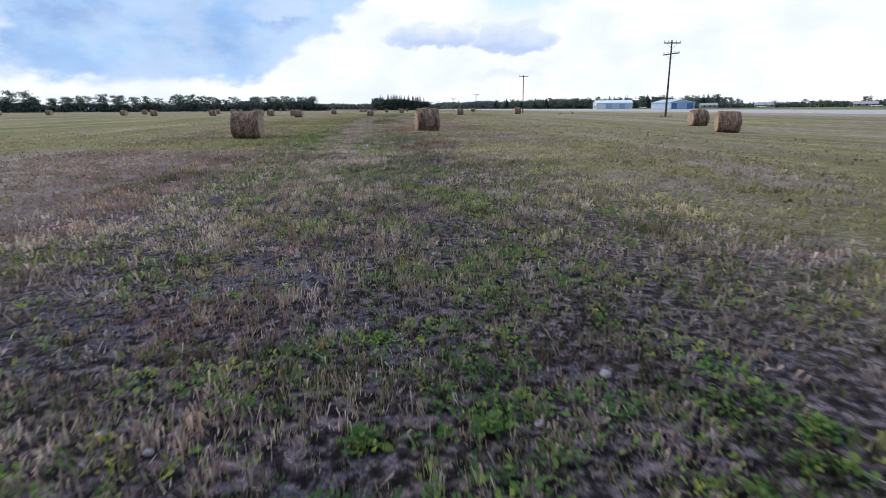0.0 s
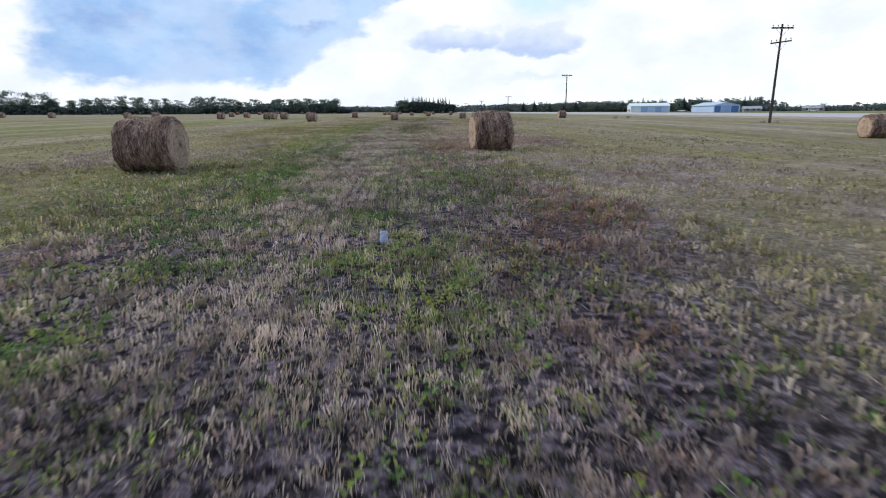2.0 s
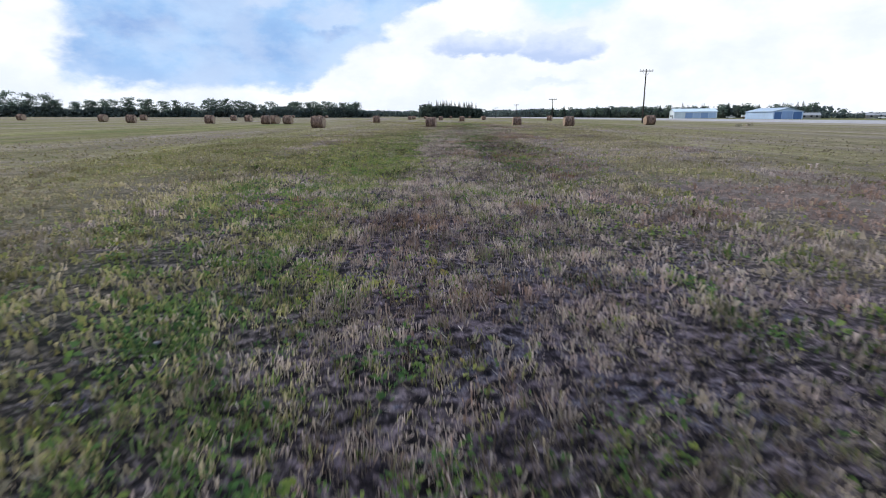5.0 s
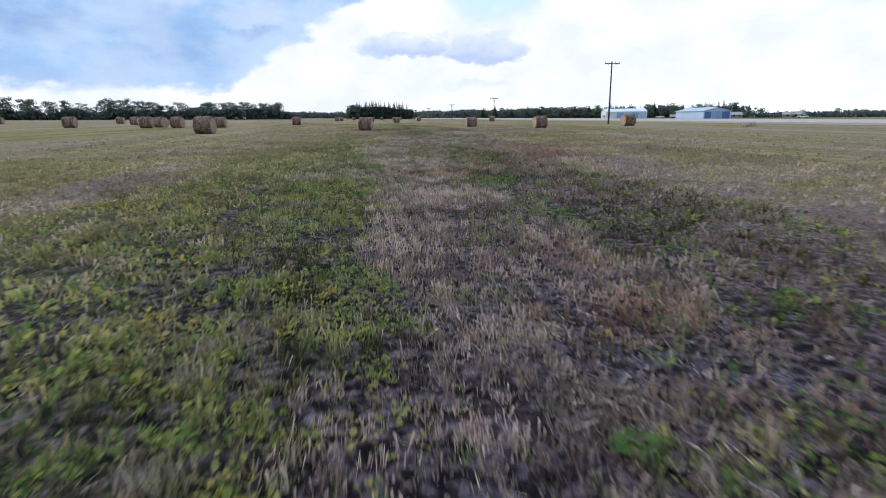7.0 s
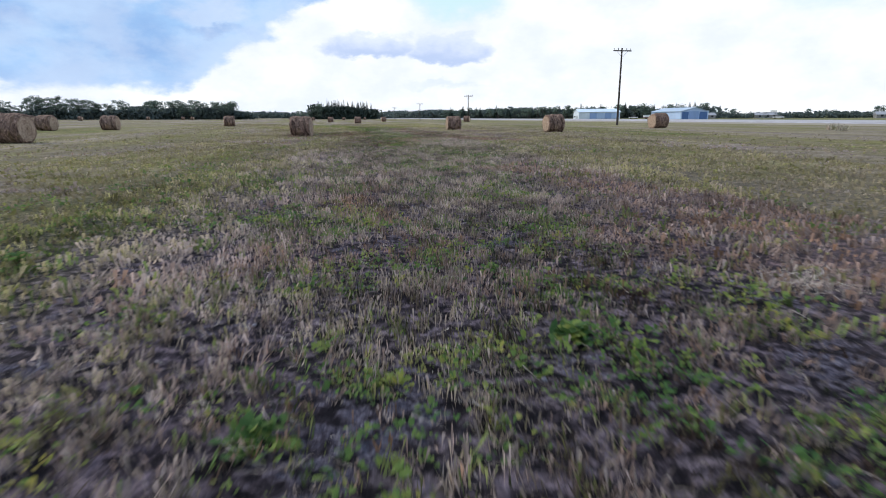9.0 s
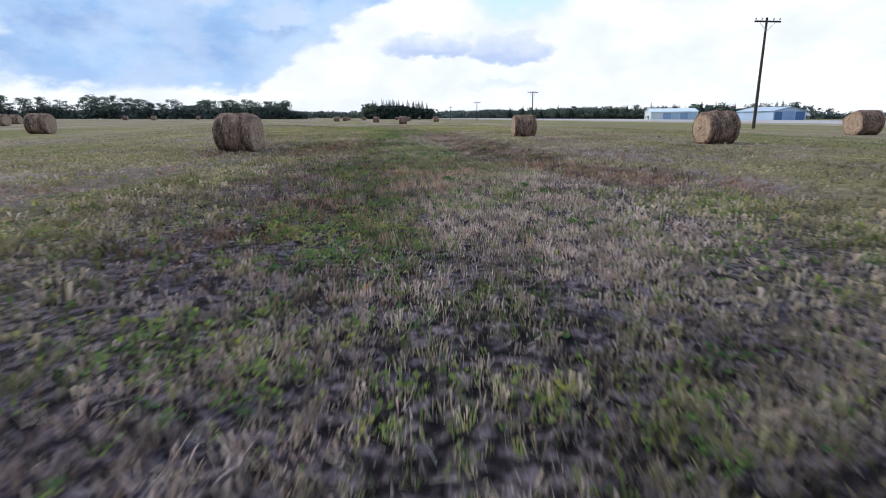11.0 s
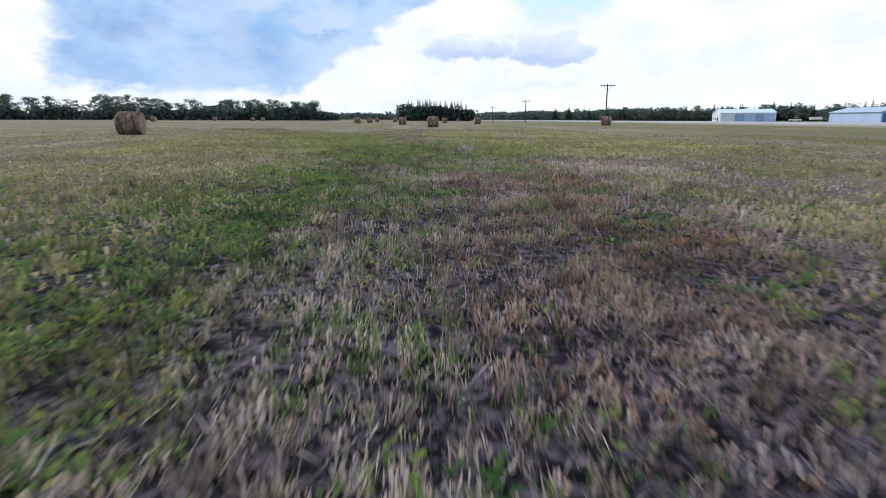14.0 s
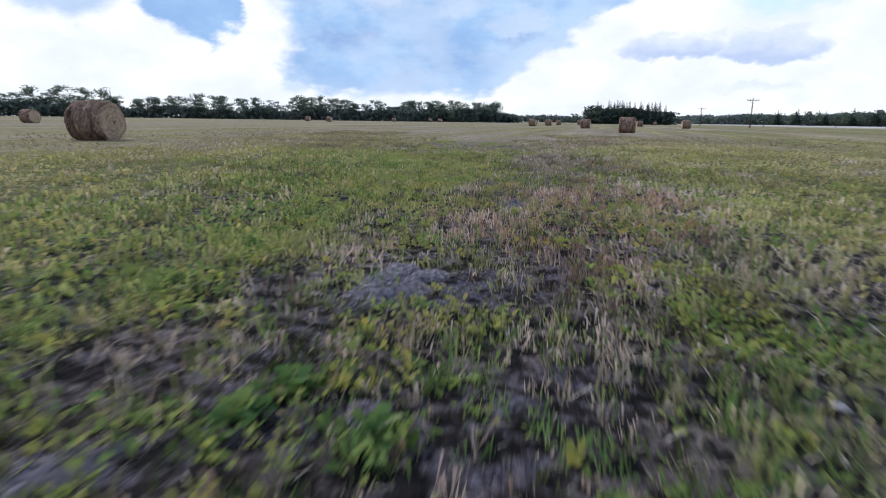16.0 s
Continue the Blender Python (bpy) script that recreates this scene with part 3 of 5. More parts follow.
def cover(x, y):
    """For spots of the field: the share of green, the hue of the dry cover, its lightness, and how open the soil lies."""
    x, y = np.asarray(x, dtype=float), np.asarray(y, dtype=float)
    s = across(x, y)
    ws = s + 0.9 * (value_noise(x, y, 1.4, 18) - 0.5) + 0.7 * (value_noise(x, y, 0.45, 20) - 0.5) + 0.3 * (value_noise(x, y, 0.15, 22) - 0.5)
    wa = y + 3.0 * (value_noise(x, y, 2.4, 19) - 0.5) + 1.2 * (value_noise(x, y, 0.7, 23) - 0.5)
    swath = value_noise(s, y * 0.03, 2.1, 11)
    green, dry, tone, soil = 0.10 + 0.20 * swath, 0.70 - 0.18 * swath, 0.06 * (value_noise(s, y * 0.02, 1.6, 15) - 0.5), np.zeros_like(x)
    for s0, s1, y0, y1, g, d, t, o in ((r[0], r[1], r[2], r[3], r[5], r[4], r[6], r[7]) for r in BANDS):
        k = np.clip((ws - s0) / 0.5 + 0.5, 0, 1) * np.clip((s1 - ws) / 0.5 + 0.5, 0, 1) * np.clip((wa - y0) / 2 + 0.5, 0, 1) * np.clip((y1 - wa) / 4 + 0.5, 0, 1)
        green, dry, tone, soil = green + k * (g - green), dry + k * (d - dry), tone + k * (t - tone), soil + k * (o - soil)
    green = green + 0.30 * (value_noise(x, y, 0.7, 14) - 0.5) + 0.16 * (value_noise(x, y, 2.6, 13) - 0.5)
    dry = dry + 0.14 * (value_noise(x, y, 0.9, 81) - 0.5)
    rust = 0.75 * np.clip(value_noise(s, y * 0.35, 2.6, 82) * 0.6 + value_noise(x, y, 0.8, 83) * 0.4 - 0.62, 0, 1) / 0.2
    wx, wy = x + 0.9 * (value_noise(x, y, 0.8, 84) - 0.5), y + 1.4 * (value_noise(x, y, 1.1, 85) - 0.5)
    for rx, ry, a, b in RUST:
        rust = rust + np.clip(1.2 - ((wx - rx) / a) ** 2 - ((wy - ry) / b) ** 2, 0, 1)
    rust = np.clip(rust, 0, 0.9)
    side = np.clip((np.abs(x - corridor(y)) - 1.4) / 3, 0, 1)
    dry = dry - 0.15 * side * np.clip((dry - 0.52) / 0.08, 0, 1) * np.clip((0.76 - dry) / 0.06, 0, 1)
    dry = dry * (1 - rust) + (0.80 + 0.18 * value_noise(x, y, 0.35, 86)) * rust
    return np.clip(green, 0, 1), dry, tone, soil


# where the dry cover turns rusty brown: x, y, half widths across and along
RUST = [
    (-0.2, 24.0, 1.1, 1.8), (-0.1, 23.9, 0.8, 1.0), (-1.2, 43.4, 2.2, 5.0), (-1.4, 39.8, 1.2, 1.6), (-6.1, 78.1, 1.3, 2.2), (-8.8, 71.6, 0.7, 2.2), (-8.6, 102.8, 1.0, 2.0), (-7.7, 108.5, 2.0, 4.0), (-5.2, 109.1, 1.1, 1.5), (-10.9, 117.0, 1.2, 2.4), (-10.7, 124.1, 1.2, 3.5), (-6.6, 131.3, 0.8, 1.4), (-6.6, 134.2, 0.9, 1.6), (-6.3, 129.2, 0.9, 1.4), (-9.9, 151.2, 0.7, 3.2), (-3.1, 38.0, 1.3, 2.4), (-4.2, 107.2, 0.9, 1.3), (-4.9, 109.0, 1.0, 1.4),
]


# ---- ground, road ----
def make_ground():
    def axis(lo, hi, step, far):
        mid = np.arange(lo, hi + step / 2, step)
        out, d = [], step
        while not out or out[-1] < far:
            d *= 1.35
            out.append((out[-1] if out else 0) + d)
        out = np.array(out)
        return np.concatenate([lo - out[::-1], mid, hi + out])
    xs, ys = axis(-27, 13, 0.38, 3500), axis(-3, 178, 0.38, 3500)
    X, Y = np.meshgrid(xs, ys)
    x, y = X.ravel(), Y.ravel()
    z = height(x, y)
    nx, ny = len(xs), len(ys)
    i = (np.arange(ny - 1)[:, None] * nx + np.arange(nx - 1)).ravel()
    faces = np.stack([i, i + 1, i + nx + 1, i + nx], 1)
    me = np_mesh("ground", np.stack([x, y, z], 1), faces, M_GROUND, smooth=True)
    g, dry, _tone, open_soil = cover(x, y)
    d = np.abs(x - corridor(y))
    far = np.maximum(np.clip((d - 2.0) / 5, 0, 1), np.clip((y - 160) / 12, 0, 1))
    # tan and brown towards the road, more olive to the west and beyond the last rows
    broad = 0.445 - 0.09 * np.clip((x - 22) / 20, 0, 1) * np.clip((y - 105) / 30, 0, 1) + 0.06 * np.clip((x - 2) / 20, -1, 1) * np.clip((135 - y) / 30, -0.8, 1)
    # green share of the hue, darkened to stand in for shade under weeds
    p = np.clip(1.6 * g - 0.10, 0, 0.9)
    hue = (0.14 + 0.16 * np.clip((d - 3) / 5, 0, 1)) * p + dry * (1 - p)
    gone = np.maximum(np.clip((d - 9) / 9, 0, 1), np.clip((y - 168) / 10, 0, 1))
    hue = hue * (1 - gone) + broad * gone
    soil = (0.50 - 0.66 * bare(x, y) - 0.25 * g + open_soil) * (1 - far) - 0.6 * far
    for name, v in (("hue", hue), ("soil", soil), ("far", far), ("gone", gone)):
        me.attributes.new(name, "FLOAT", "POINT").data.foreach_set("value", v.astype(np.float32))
    tagged(new("ground", me), "flat mown hayfield with stubble, weeds and bare soil", "field", kind="structure")


make_ground()


def strip(name, profile, mat, y0, y1, n=60):
    """A long strip along the windrows: profile is (distance across, height) pairs."""
    ys = np.linspace(y0, y1, n)
    v, f = [], []
    k = len(profile)
    for y in ys:
        for s, z in profile:
            v.append((s - ROW * y, y, z + float(height(s - ROW * y, y))))
    for j in range(n - 1):
        for i in range(k - 1):
            a = j * k + i
            f.append((a, a + 1, a + k + 1, a + k))
    return np_mesh(name, v, f, mat)


tagged(new("road", strip("road", [(76.0, 0.0), (78.0, 0.25), (122.0, 0.30), (125.0, 0.0)], M_ROAD, -200, 900)),
       "pale gravel road on a low embankment", "road", kind="structure")
tagged(new("verge", strip("verge", [(60.0, 0.01), (63.0, 0.05), (76.5, 0.06)], M_VERGE, -200, 900)),
       "bleached dry grass verge beside the road", "verge", kind="structure")


# ---- field plants ----
def scatter(n, half, inner=0.0, y0=0.6, y1=188.0):
    y = rng.uniform(y0, y1, n)
    o = rng.uniform(inner, half, n) * rng.choice([-1.0, 1.0], n)
    return corridor(y) + o, y


def ribbons(x, y, z, yaw, lean, length, width, tint):
    """Thin tapering blades, one triangle each."""
    n = len(x)
    turn = rng.uniform(0, np.pi, n)
    side = np.stack([np.cos(turn), np.sin(turn), np.zeros(n)], 1) * (width / 2)[:, None]
    base = np.stack([x, y, z], 1)
    tip = base + np.stack([np.cos(yaw) * np.sin(lean), np.sin(yaw) * np.sin(lean), np.cos(lean)], 1) * length[:, None]
    flip = rng.random(n) < 0.5
    low, high = np.where(flip[:, None], tip, base), np.where(flip[:, None], base, tip)
    v = np.stack([low - side, low + side, high], 1).reshape(-1, 3)
    return v, np.arange(3 * n).reshape(n, 3), np.clip(np.repeat(tint, 3) + np.tile([0.06, 0.06, -0.06], n), 0, 1)


def join(chunks):
    vs, fs, ts, o = [], [], [], 0
    for v, f, t in chunks:
        vs.append(v)
        fs.append(f + o)
        ts.append(t)
        o += len(v)
    return np.concatenate(vs), np.concatenate(fs), np.concatenate(ts)


def stubble():
    vs, ts, hs = [], [], []
    for n, inner, half, k, wide, tall, lean, y1 in ((240000, 0.0, 2.0, 6, 0.0095, 0.078, 0.32, 162.0), (140000, 2.0, 5.0, 5, 0.024, 0.088, 0.42, 172.0),
                                                    (84000, 5.0, 11.0, 3, 0.052, 0.080, 0.5, 184.0), (40000, 11.0, 24.0, 2, 0.085, 0.068, 0.55, 186.0)):
        x, y = scatter(n, half, inner, y0=1.2, y1=y1)
        # drilled rows
        s = across(x, y)
        x = x - (s - np.round(s / 0.19) * 0.19) * 0.35
        g, dry, light, soil = cover(x, y)
        thick = 0.6 * value_noise(x, y, 0.30, 35) + 0.4 * value_noise(x, y, 0.13, 38)
        keep = rng.random(n) < np.clip((0.78 + 1.0 * light + 1.5 * (thick - 0.45)) * (1 - 1.6 * soil) * (1 - 0.55 * np.clip(g - 0.15, 0, 1)) * (0.40 + 0.60 * np.maximum(bare(x, y), np.clip((np.abs(x - corridor(y)) - 2) / 4, 0, 1))), 0.04, 1) * np.clip((25 - np.abs(x - corridor(y))) / 12, 0, 1)
        x, y, dry, light, g = x[keep], y[keep], dry[keep], light[keep], g[keep]
        m = len(x)
        calm = 1.0 if half < 3 else 0.75 if half < 6 else 0.42
        green = rng.random(m) < np.clip(1.35 * g - 0.03 + 0.5 * (value_noise(x, y, 0.5, 36) - 0.5), 0.05, 0.8)
        hue = np.where(green, 0.15 + 0.19 * np.clip((np.abs(x - corridor(y)) - 2) / 4, 0, 1) + 0.24 * (value_noise(x, y, 1.3, 37) - 0.35) + rng.normal(0, 0.06, m), dry + calm * rng.normal(0, 0.085, m))
        tone = (0.44 if half < 3 else 0.46 if half < 6 else 0.43) + 0.06 + light + calm * (0.72 * (value_noise(x, y, 0.24, 31) - 0.5) + rng.normal(0, 0.14, m)) + 0.30 * (value_noise(x, y, 2.2, 32) - 0.5)
        size = tall * rng.uniform(0.55, 1.35, m) * (0.70 + 0.6 * value_noise(x, y, 0.5, 34))
        lay = rng.uniform(0, 2 * np.pi, m)
        z = height(x, y) - 0.006
        for _ in range(k):
            px, py = x + rng.normal(0, 0.022 + wide * 0.6, m), y + rng.normal(0, 0.026 + wide * 0.6, m)
            v, _f, t = ribbons(px, py, z, lay + rng.normal(0, 0.9, m), np.abs(rng.normal(lean, 0.30, m)),
                               size * rng.uniform(0.5, 1.2, m), wide * rng.uniform(0.6, 1.6, m), tone + calm * rng.normal(0, 0.08, m))
            vs.append(v)
            ts.append(t)
            hs.append(np.repeat(np.clip(hue + rng.normal(0, 0.025, m), 0, 1), 3))
    v = np.concatenate(vs)
    me = np_mesh("stubble", v, np.arange(len(v)).reshape(-1, 3), M_TUFT, np.concatenate(ts), hue=np.concatenate(hs))
    tagged(new("stubble", me), "short dry straw stubble and grass tufts on the field", "stubble", kind="stuff")


def leaves(x, y, z, yaw, rise, length, width, tint, plain=False):
    """Small leaves that droop to the tip: rounded, or plain diamonds."""
    n = len(x)
    d = np.stack([np.cos(yaw) * np.cos(rise), np.sin(yaw) * np.cos(rise), np.sin(rise)], 1)
    side = np.stack([-np.sin(yaw), np.cos(yaw), np.full(n, 0.25)], 1)
    base = np.stack([x, y, z], 1)
    mid = base + d * (length * 0.55)[:, None]
    tip = base + d * length[:, None] - np.array([0, 0, 0.25]) * length[:, None]
    w = side * (width / 2)[:, None]
    if plain:
        v = np.stack([base, mid + w, tip, mid - w], 1).reshape(-1, 3)
        q = np.arange(0, 4 * n, 4)[:, None]
        return v, np.concatenate([q + [0, 1, 3], q + [1, 2, 3]]), np.clip(np.repeat(tint, 4), 0, 1)
    low, top = base + d * (length * 0.30)[:, None], base + d * (length * 0.78)[:, None] - np.array([0, 0, 0.10]) * length[:, None]
    v = np.stack([base, low + w * 0.8, top + w * 0.8, tip, top - w * 0.8, low - w * 0.8], 1).reshape(-1, 3)
    q = np.arange(0, 6 * n, 6)[:, None]
    return v, np.concatenate([q + [0, 1, 5], q + [1, 2, 4], q + [1, 4, 5], q + [2, 3, 4]]), np.clip(np.repeat(tint, 6), 0, 1)


def weeds():
    chunks = []
    for n, inner, half, k, size, dry in ((120000, 0.0, 2.2, 7, 0.041, 0.0), (70000, 2.2, 7.0, 4, 0.062, 0.03)):
        x, y = scatter(n, half, inner, y1=168.0)
        g, _dry, _light, _soil = cover(x, y)
        g = g * np.clip(1.35 - np.abs(x - corridor(y)) / 6.5, 0.2, 1)
        clump = 0.6 * value_noise(x, y, 0.55, 43) + 0.4 * value_noise(x, y, 0.22, 44)
        full = np.clip((g - 0.5) * 1.6, 0, 1)
        keep = rng.random(n) < np.clip((g - 0.04) * 4.6 * np.clip(clump * 4.5 - 1.75 + full * 1.8, 0, 1) * (0.3 + 0.7 * bare(x, y)) + 0.008, 0, 1)
        x, y, g, clump = x[keep], y[keep], g[keep], clump[keep]
        m = len(x)
        # green in the clumps, yellowing and dry elsewhere
        gold = (0.26 - 0.34 * np.clip((across(x, y) + 2.6) / 1.2, 0, 1)) * np.clip((y - 50) / 6, 0, 1) * np.clip((77 - y) / 6, 0, 1) - 0.06 * np.clip((50 - y) / 6, 0, 1) - 0.08 * np.clip((y - 77) / 6, 0, 1) * np.clip((138 - y) / 6, 0, 1) + 0.21 * np.clip((y - 137) / 6, 0, 1)
        age = np.clip(0.45 - 0.22 * g + dry + gold + 0.30 * (value_noise(x, y, 2.3, 41) - 0.5) + 0.36 * (value_noise(x, y, 0.35, 42) - 0.5) + rng.normal(0, 0.09 if half < 3 else 0.06, m), 0, 1)
        scale = size * rng.uniform(0.6, 1.4, m) * (0.8 + 0.4 * g)
        tall = 0.02 + rng.random(m) ** 2 * 0.06
        for j in range(k):
            yaw = rng.uniform(0, 2 * np.pi, m)
            rise = rng.uniform(0.1, 1.45, m)
            off = rng.uniform(0, 1.3, m) * scale
            px, py = x + np.cos(yaw) * off, y + np.sin(yaw) * off
            L = scale * rng.uniform(0.6, 1.3, m)
            chunks.append(leaves(px, py, height(x, y) + 0.004 + tall * rng.random(m), yaw, rise, L, L * rng.uniform(0.45, 0.8, m),
                                 age + rng.normal(0, 0.09, m), j > 0 or half > 3))
    v, f, t = join(chunks)
    tagged(new("weeds", np_mesh("weeds", v, f, M_LEAF, t)), "low green and yellowing broadleaf weeds among the stubble", "weeds", kind="stuff")


def litter():
    chunks = []
    for n, inner, half, wide in ((120000, 0.0, 2.2, 0.0046), (40000, 2.2, 5.0, 0.007), (16000, 5.0, 12.0, 0.012)):
        x, y = scatter(n, half, inner)
        _green, dry_at, light, _soil = cover(x, y)
        st = np.clip((dry_at - 0.45) * 2 + 2 * light, 0, 1)
        heap = value_noise(x, y, 1.7, 51)
        keep = rng.random(n) < np.clip(0.24 + 0.75 * st * heap + 0.9 * np.clip(heap - 0.72, 0, 1) * 3, 0, 1)
        x, y, heap = x[keep], y[keep], heap[keep]
        m = len(x)
        yaw = value_noise(x, y, 1.2, 52) * 5 + rng.normal(0, 0.6, m)
        L = 0.04 + 0.15 * rng.random(m) ** 2
        chunks.append(ribbons(x, y, height(x, y) + rng.uniform(0.006, 0.045, m), yaw, rng.normal(1.36, 0.22, m), L,
                              wide * rng.uniform(0.7, 1.3, m), 0.45 + 0.5 * np.clip(heap - 0.5, -0.5, 0.5) + rng.normal(0, 0.22, m)))
    # raked lines of straw beside the bare furrow and along the swath edges
    for s0, y0, y1, n, spread in ((7.76, 142.2, 146.2, 620, 0.04), (7.85, 145.5, 154.0, 300, 0.09), (10.5, 146.8, 149.6, 420, 0.07), (1.2, 145.0, 152.0, 1100, 0.10)):
        y = rng.uniform(y0, y1, n)
        x = s0 - ROW * y + 0.10 * (value_noise(y, y, 0.7, 53) - 0.5) + rng.normal(0, spread, n)
        chunks.append(ribbons(x, y, height(x, y) + rng.uniform(0.005, 0.05, n), rng.normal(1.68, 0.35, n), rng.normal(1.34, 0.2, n), rng.uniform(0.06, 0.22, n),
                              0.006 * rng.uniform(0.7, 1.3, n), 0.55 + rng.normal(0, 0.2, n)))
    v, f, t = join(chunks)
    tagged(new("straw_litter", np_mesh("straw_litter", v, f, M_LITTER, t)), "loose pale straws lying over the stubble", "straw", kind="stuff")


def stones():
    bm = bmesh.new()
    bmesh.ops.create_icosphere(bm, subdivisions=1, radius=1.0)
    base = np.array([v.co[:] for v in bm.verts])
    tri = np.array([[v.index for v in f.verts] for f in bm.faces])
    bm.free()
    x, y = scatter(900, 5.0)
    vs, fs, o = [], [], 0
    for i in range(len(x)):
        r = 0.007 + 0.018 * rng.random() ** 3
        p = base * (1 + rng.normal(0, 0.16, (len(base), 1))) * np.array([r * rng.uniform(0.9, 1.5), r, r * 0.65])
        a = rng.uniform(0, 6.28)
        p = p @ np.array([[np.cos(a), np.sin(a), 0], [-np.sin(a), np.cos(a), 0], [0, 0, 1]])
        vs.append(p + np.array([x[i], y[i], float(height(x[i], y[i])) + r * 0.45]))
        fs.append(tri + o)
        o += len(base)
    tagged(new("stones", np_mesh("stones", np.concatenate(vs), np.concatenate(fs), M_STONE)), "small pale stones scattered on the soil", "stones", kind="stuff")


# ---- hay bales ----
BALE_R = 0.76


def bale_meshes(seed, fine=True, half=0.72):
    r = np.random.default_rng(seed)
    R, seg, nl = (BALE_R, 72, 30) if fine else (BALE_R, 32, 12)
    th = np.linspace(0, 2 * np.pi, seg, endpoint=False)
    # profile from one rounded edge to the other
    xs = np.linspace(-half, half, nl)
    edge = np.clip((half - np.abs(xs)) / 0.14, 0, 1)
    prof = R - 0.11 * (1 - np.sqrt(np.clip(1 - (1 - edge) ** 2, 0, 1)))
    prof = prof + 0.018 * np.sin(xs * 19 + seed) + r.normal(0, 0.010, nl)
    V = []
    for i, x in enumerate(xs):
        a = th[None, :]
        bumpy = 0.07 * (value_noise(np.full(seg, x), th * R, 0.22, seed + 5) - 0.5) + 0.09 * (value_noise(np.full(seg, x), th * R, 0.6, seed + 6) - 0.5)
        bumpy[-4:] *= 0.4
        rad = prof[i] + bumpy + r.normal(0, 0.006, seg)
        yv, zv = np.cos(th) * rad, np.sin(th) * rad
        zv = np.where(zv < -0.88 * R, -0.88 * R + (zv + 0.88 * R) * 0.15, zv)
        V.append(np.stack([np.full(seg, x) + r.normal(0, 0.004, seg), yv * 1.02, zv + 0.90 * R], 1))
    V = np.array(V)
    idx = np.arange(nl * seg).reshape(nl, seg)
    F = np.stack([idx[:-1], np.roll(idx[:-1], -1, 1), np.roll(idx[1:], -1, 1), idx[1:]], -1).reshape(-1, 4)
    body = np_mesh("body", V.reshape(-1, 3), F, M_BALE, smooth=True)
    ends = []
    for sgn, ring in ((-1, V[0]), (1, V[-1])):
        c = ring.mean(0)
        rings = [ring]
        for q in np.linspace(0.93, 0.0, 13 if fine else 5):
            p = c + (ring - c) * q
            swell = 0.045 * (1 - q * q) + 0.004 * np.sin(q * 34 + th * 1.0) + r.normal(0, 0.008, seg)
            p[:, 0] += sgn * swell
            rings.append(p)
        W = np.array(rings)
        ix = np.arange(W.shape[0] * seg).reshape(-1, seg)
        f = np.stack([ix[:-1], np.roll(ix[:-1], -1, 1), np.roll(ix[1:], -1, 1), ix[1:]], -1).reshape(-1, 4)
        if sgn > 0:
            f = f[:, ::-1]
        ends.append(np_mesh("end_face", W.reshape(-1, 3), f, M_BALE_END, smooth=True))
    # loose strands hanging off the wrap
    n = 2800 if fine else 240
    x = r.uniform(-half, half, n)
    a = r.uniform(0, 2 * np.pi, n)
    L = r.uniform(0.04, 0.15, n)
    rad = R * (1.0 + r.uniform(-0.015, 0.03, n)) - 0.09 * np.clip(1 - (half - np.abs(x)) / 0.10, 0, 1)
    p = np.stack([x, np.cos(a) * rad, np.sin(a) * rad], 1)
    tang = np.stack([r.normal(0, 0.8, n), -np.sin(a), np.cos(a)], 1) * r.choice([-1, 1], n)[:, None]
    out = np.stack([np.zeros(n), np.cos(a), np.sin(a)], 1)
    tip = p + tang * L[:, None] + out * (L * r.uniform(-0.25, 0.30, n))[:, None]
    side = np.stack([np.ones(n), np.zeros(n), np.zeros(n)], 1) * (0.0022 + 0.002 * r.random(n))[:, None]
    v = np.stack([p - side, p + side, tip + side * 0.5, tip - side * 0.5], 1).reshape(-1, 3)
    v[:, 2] = np.maximum(v[:, 2], -0.88 * R) + 0.90 * R
    fringe = np_mesh("loose_straw", v, np.arange(4 * n).reshape(n, 4), M_FRINGE, np.clip(np.repeat(r.normal(0.5, 0.25, n), 4), 0, 1))
    return body, ends, fringe


BALE_LABEL = "round bale of weathered brown hay with tan ends"


def make_bale(seed, fine=True):
    body, ends, fringe = bale_meshes(seed, fine)
    ob = empty("hay_bale", Matrix.Identity(4))
    tagged(ob, BALE_LABEL + " on the stubble", "hay bale", "round hay bales on the field")
    part("body", body, parent=ob, label="dark weathered straw wrap")
    for e in ends:
        part("end_face", e, parent=ob, label="tan spiral of cut straw")
    tagged(part("loose_straw", fringe, parent=ob), kind="stuff")
    return ob


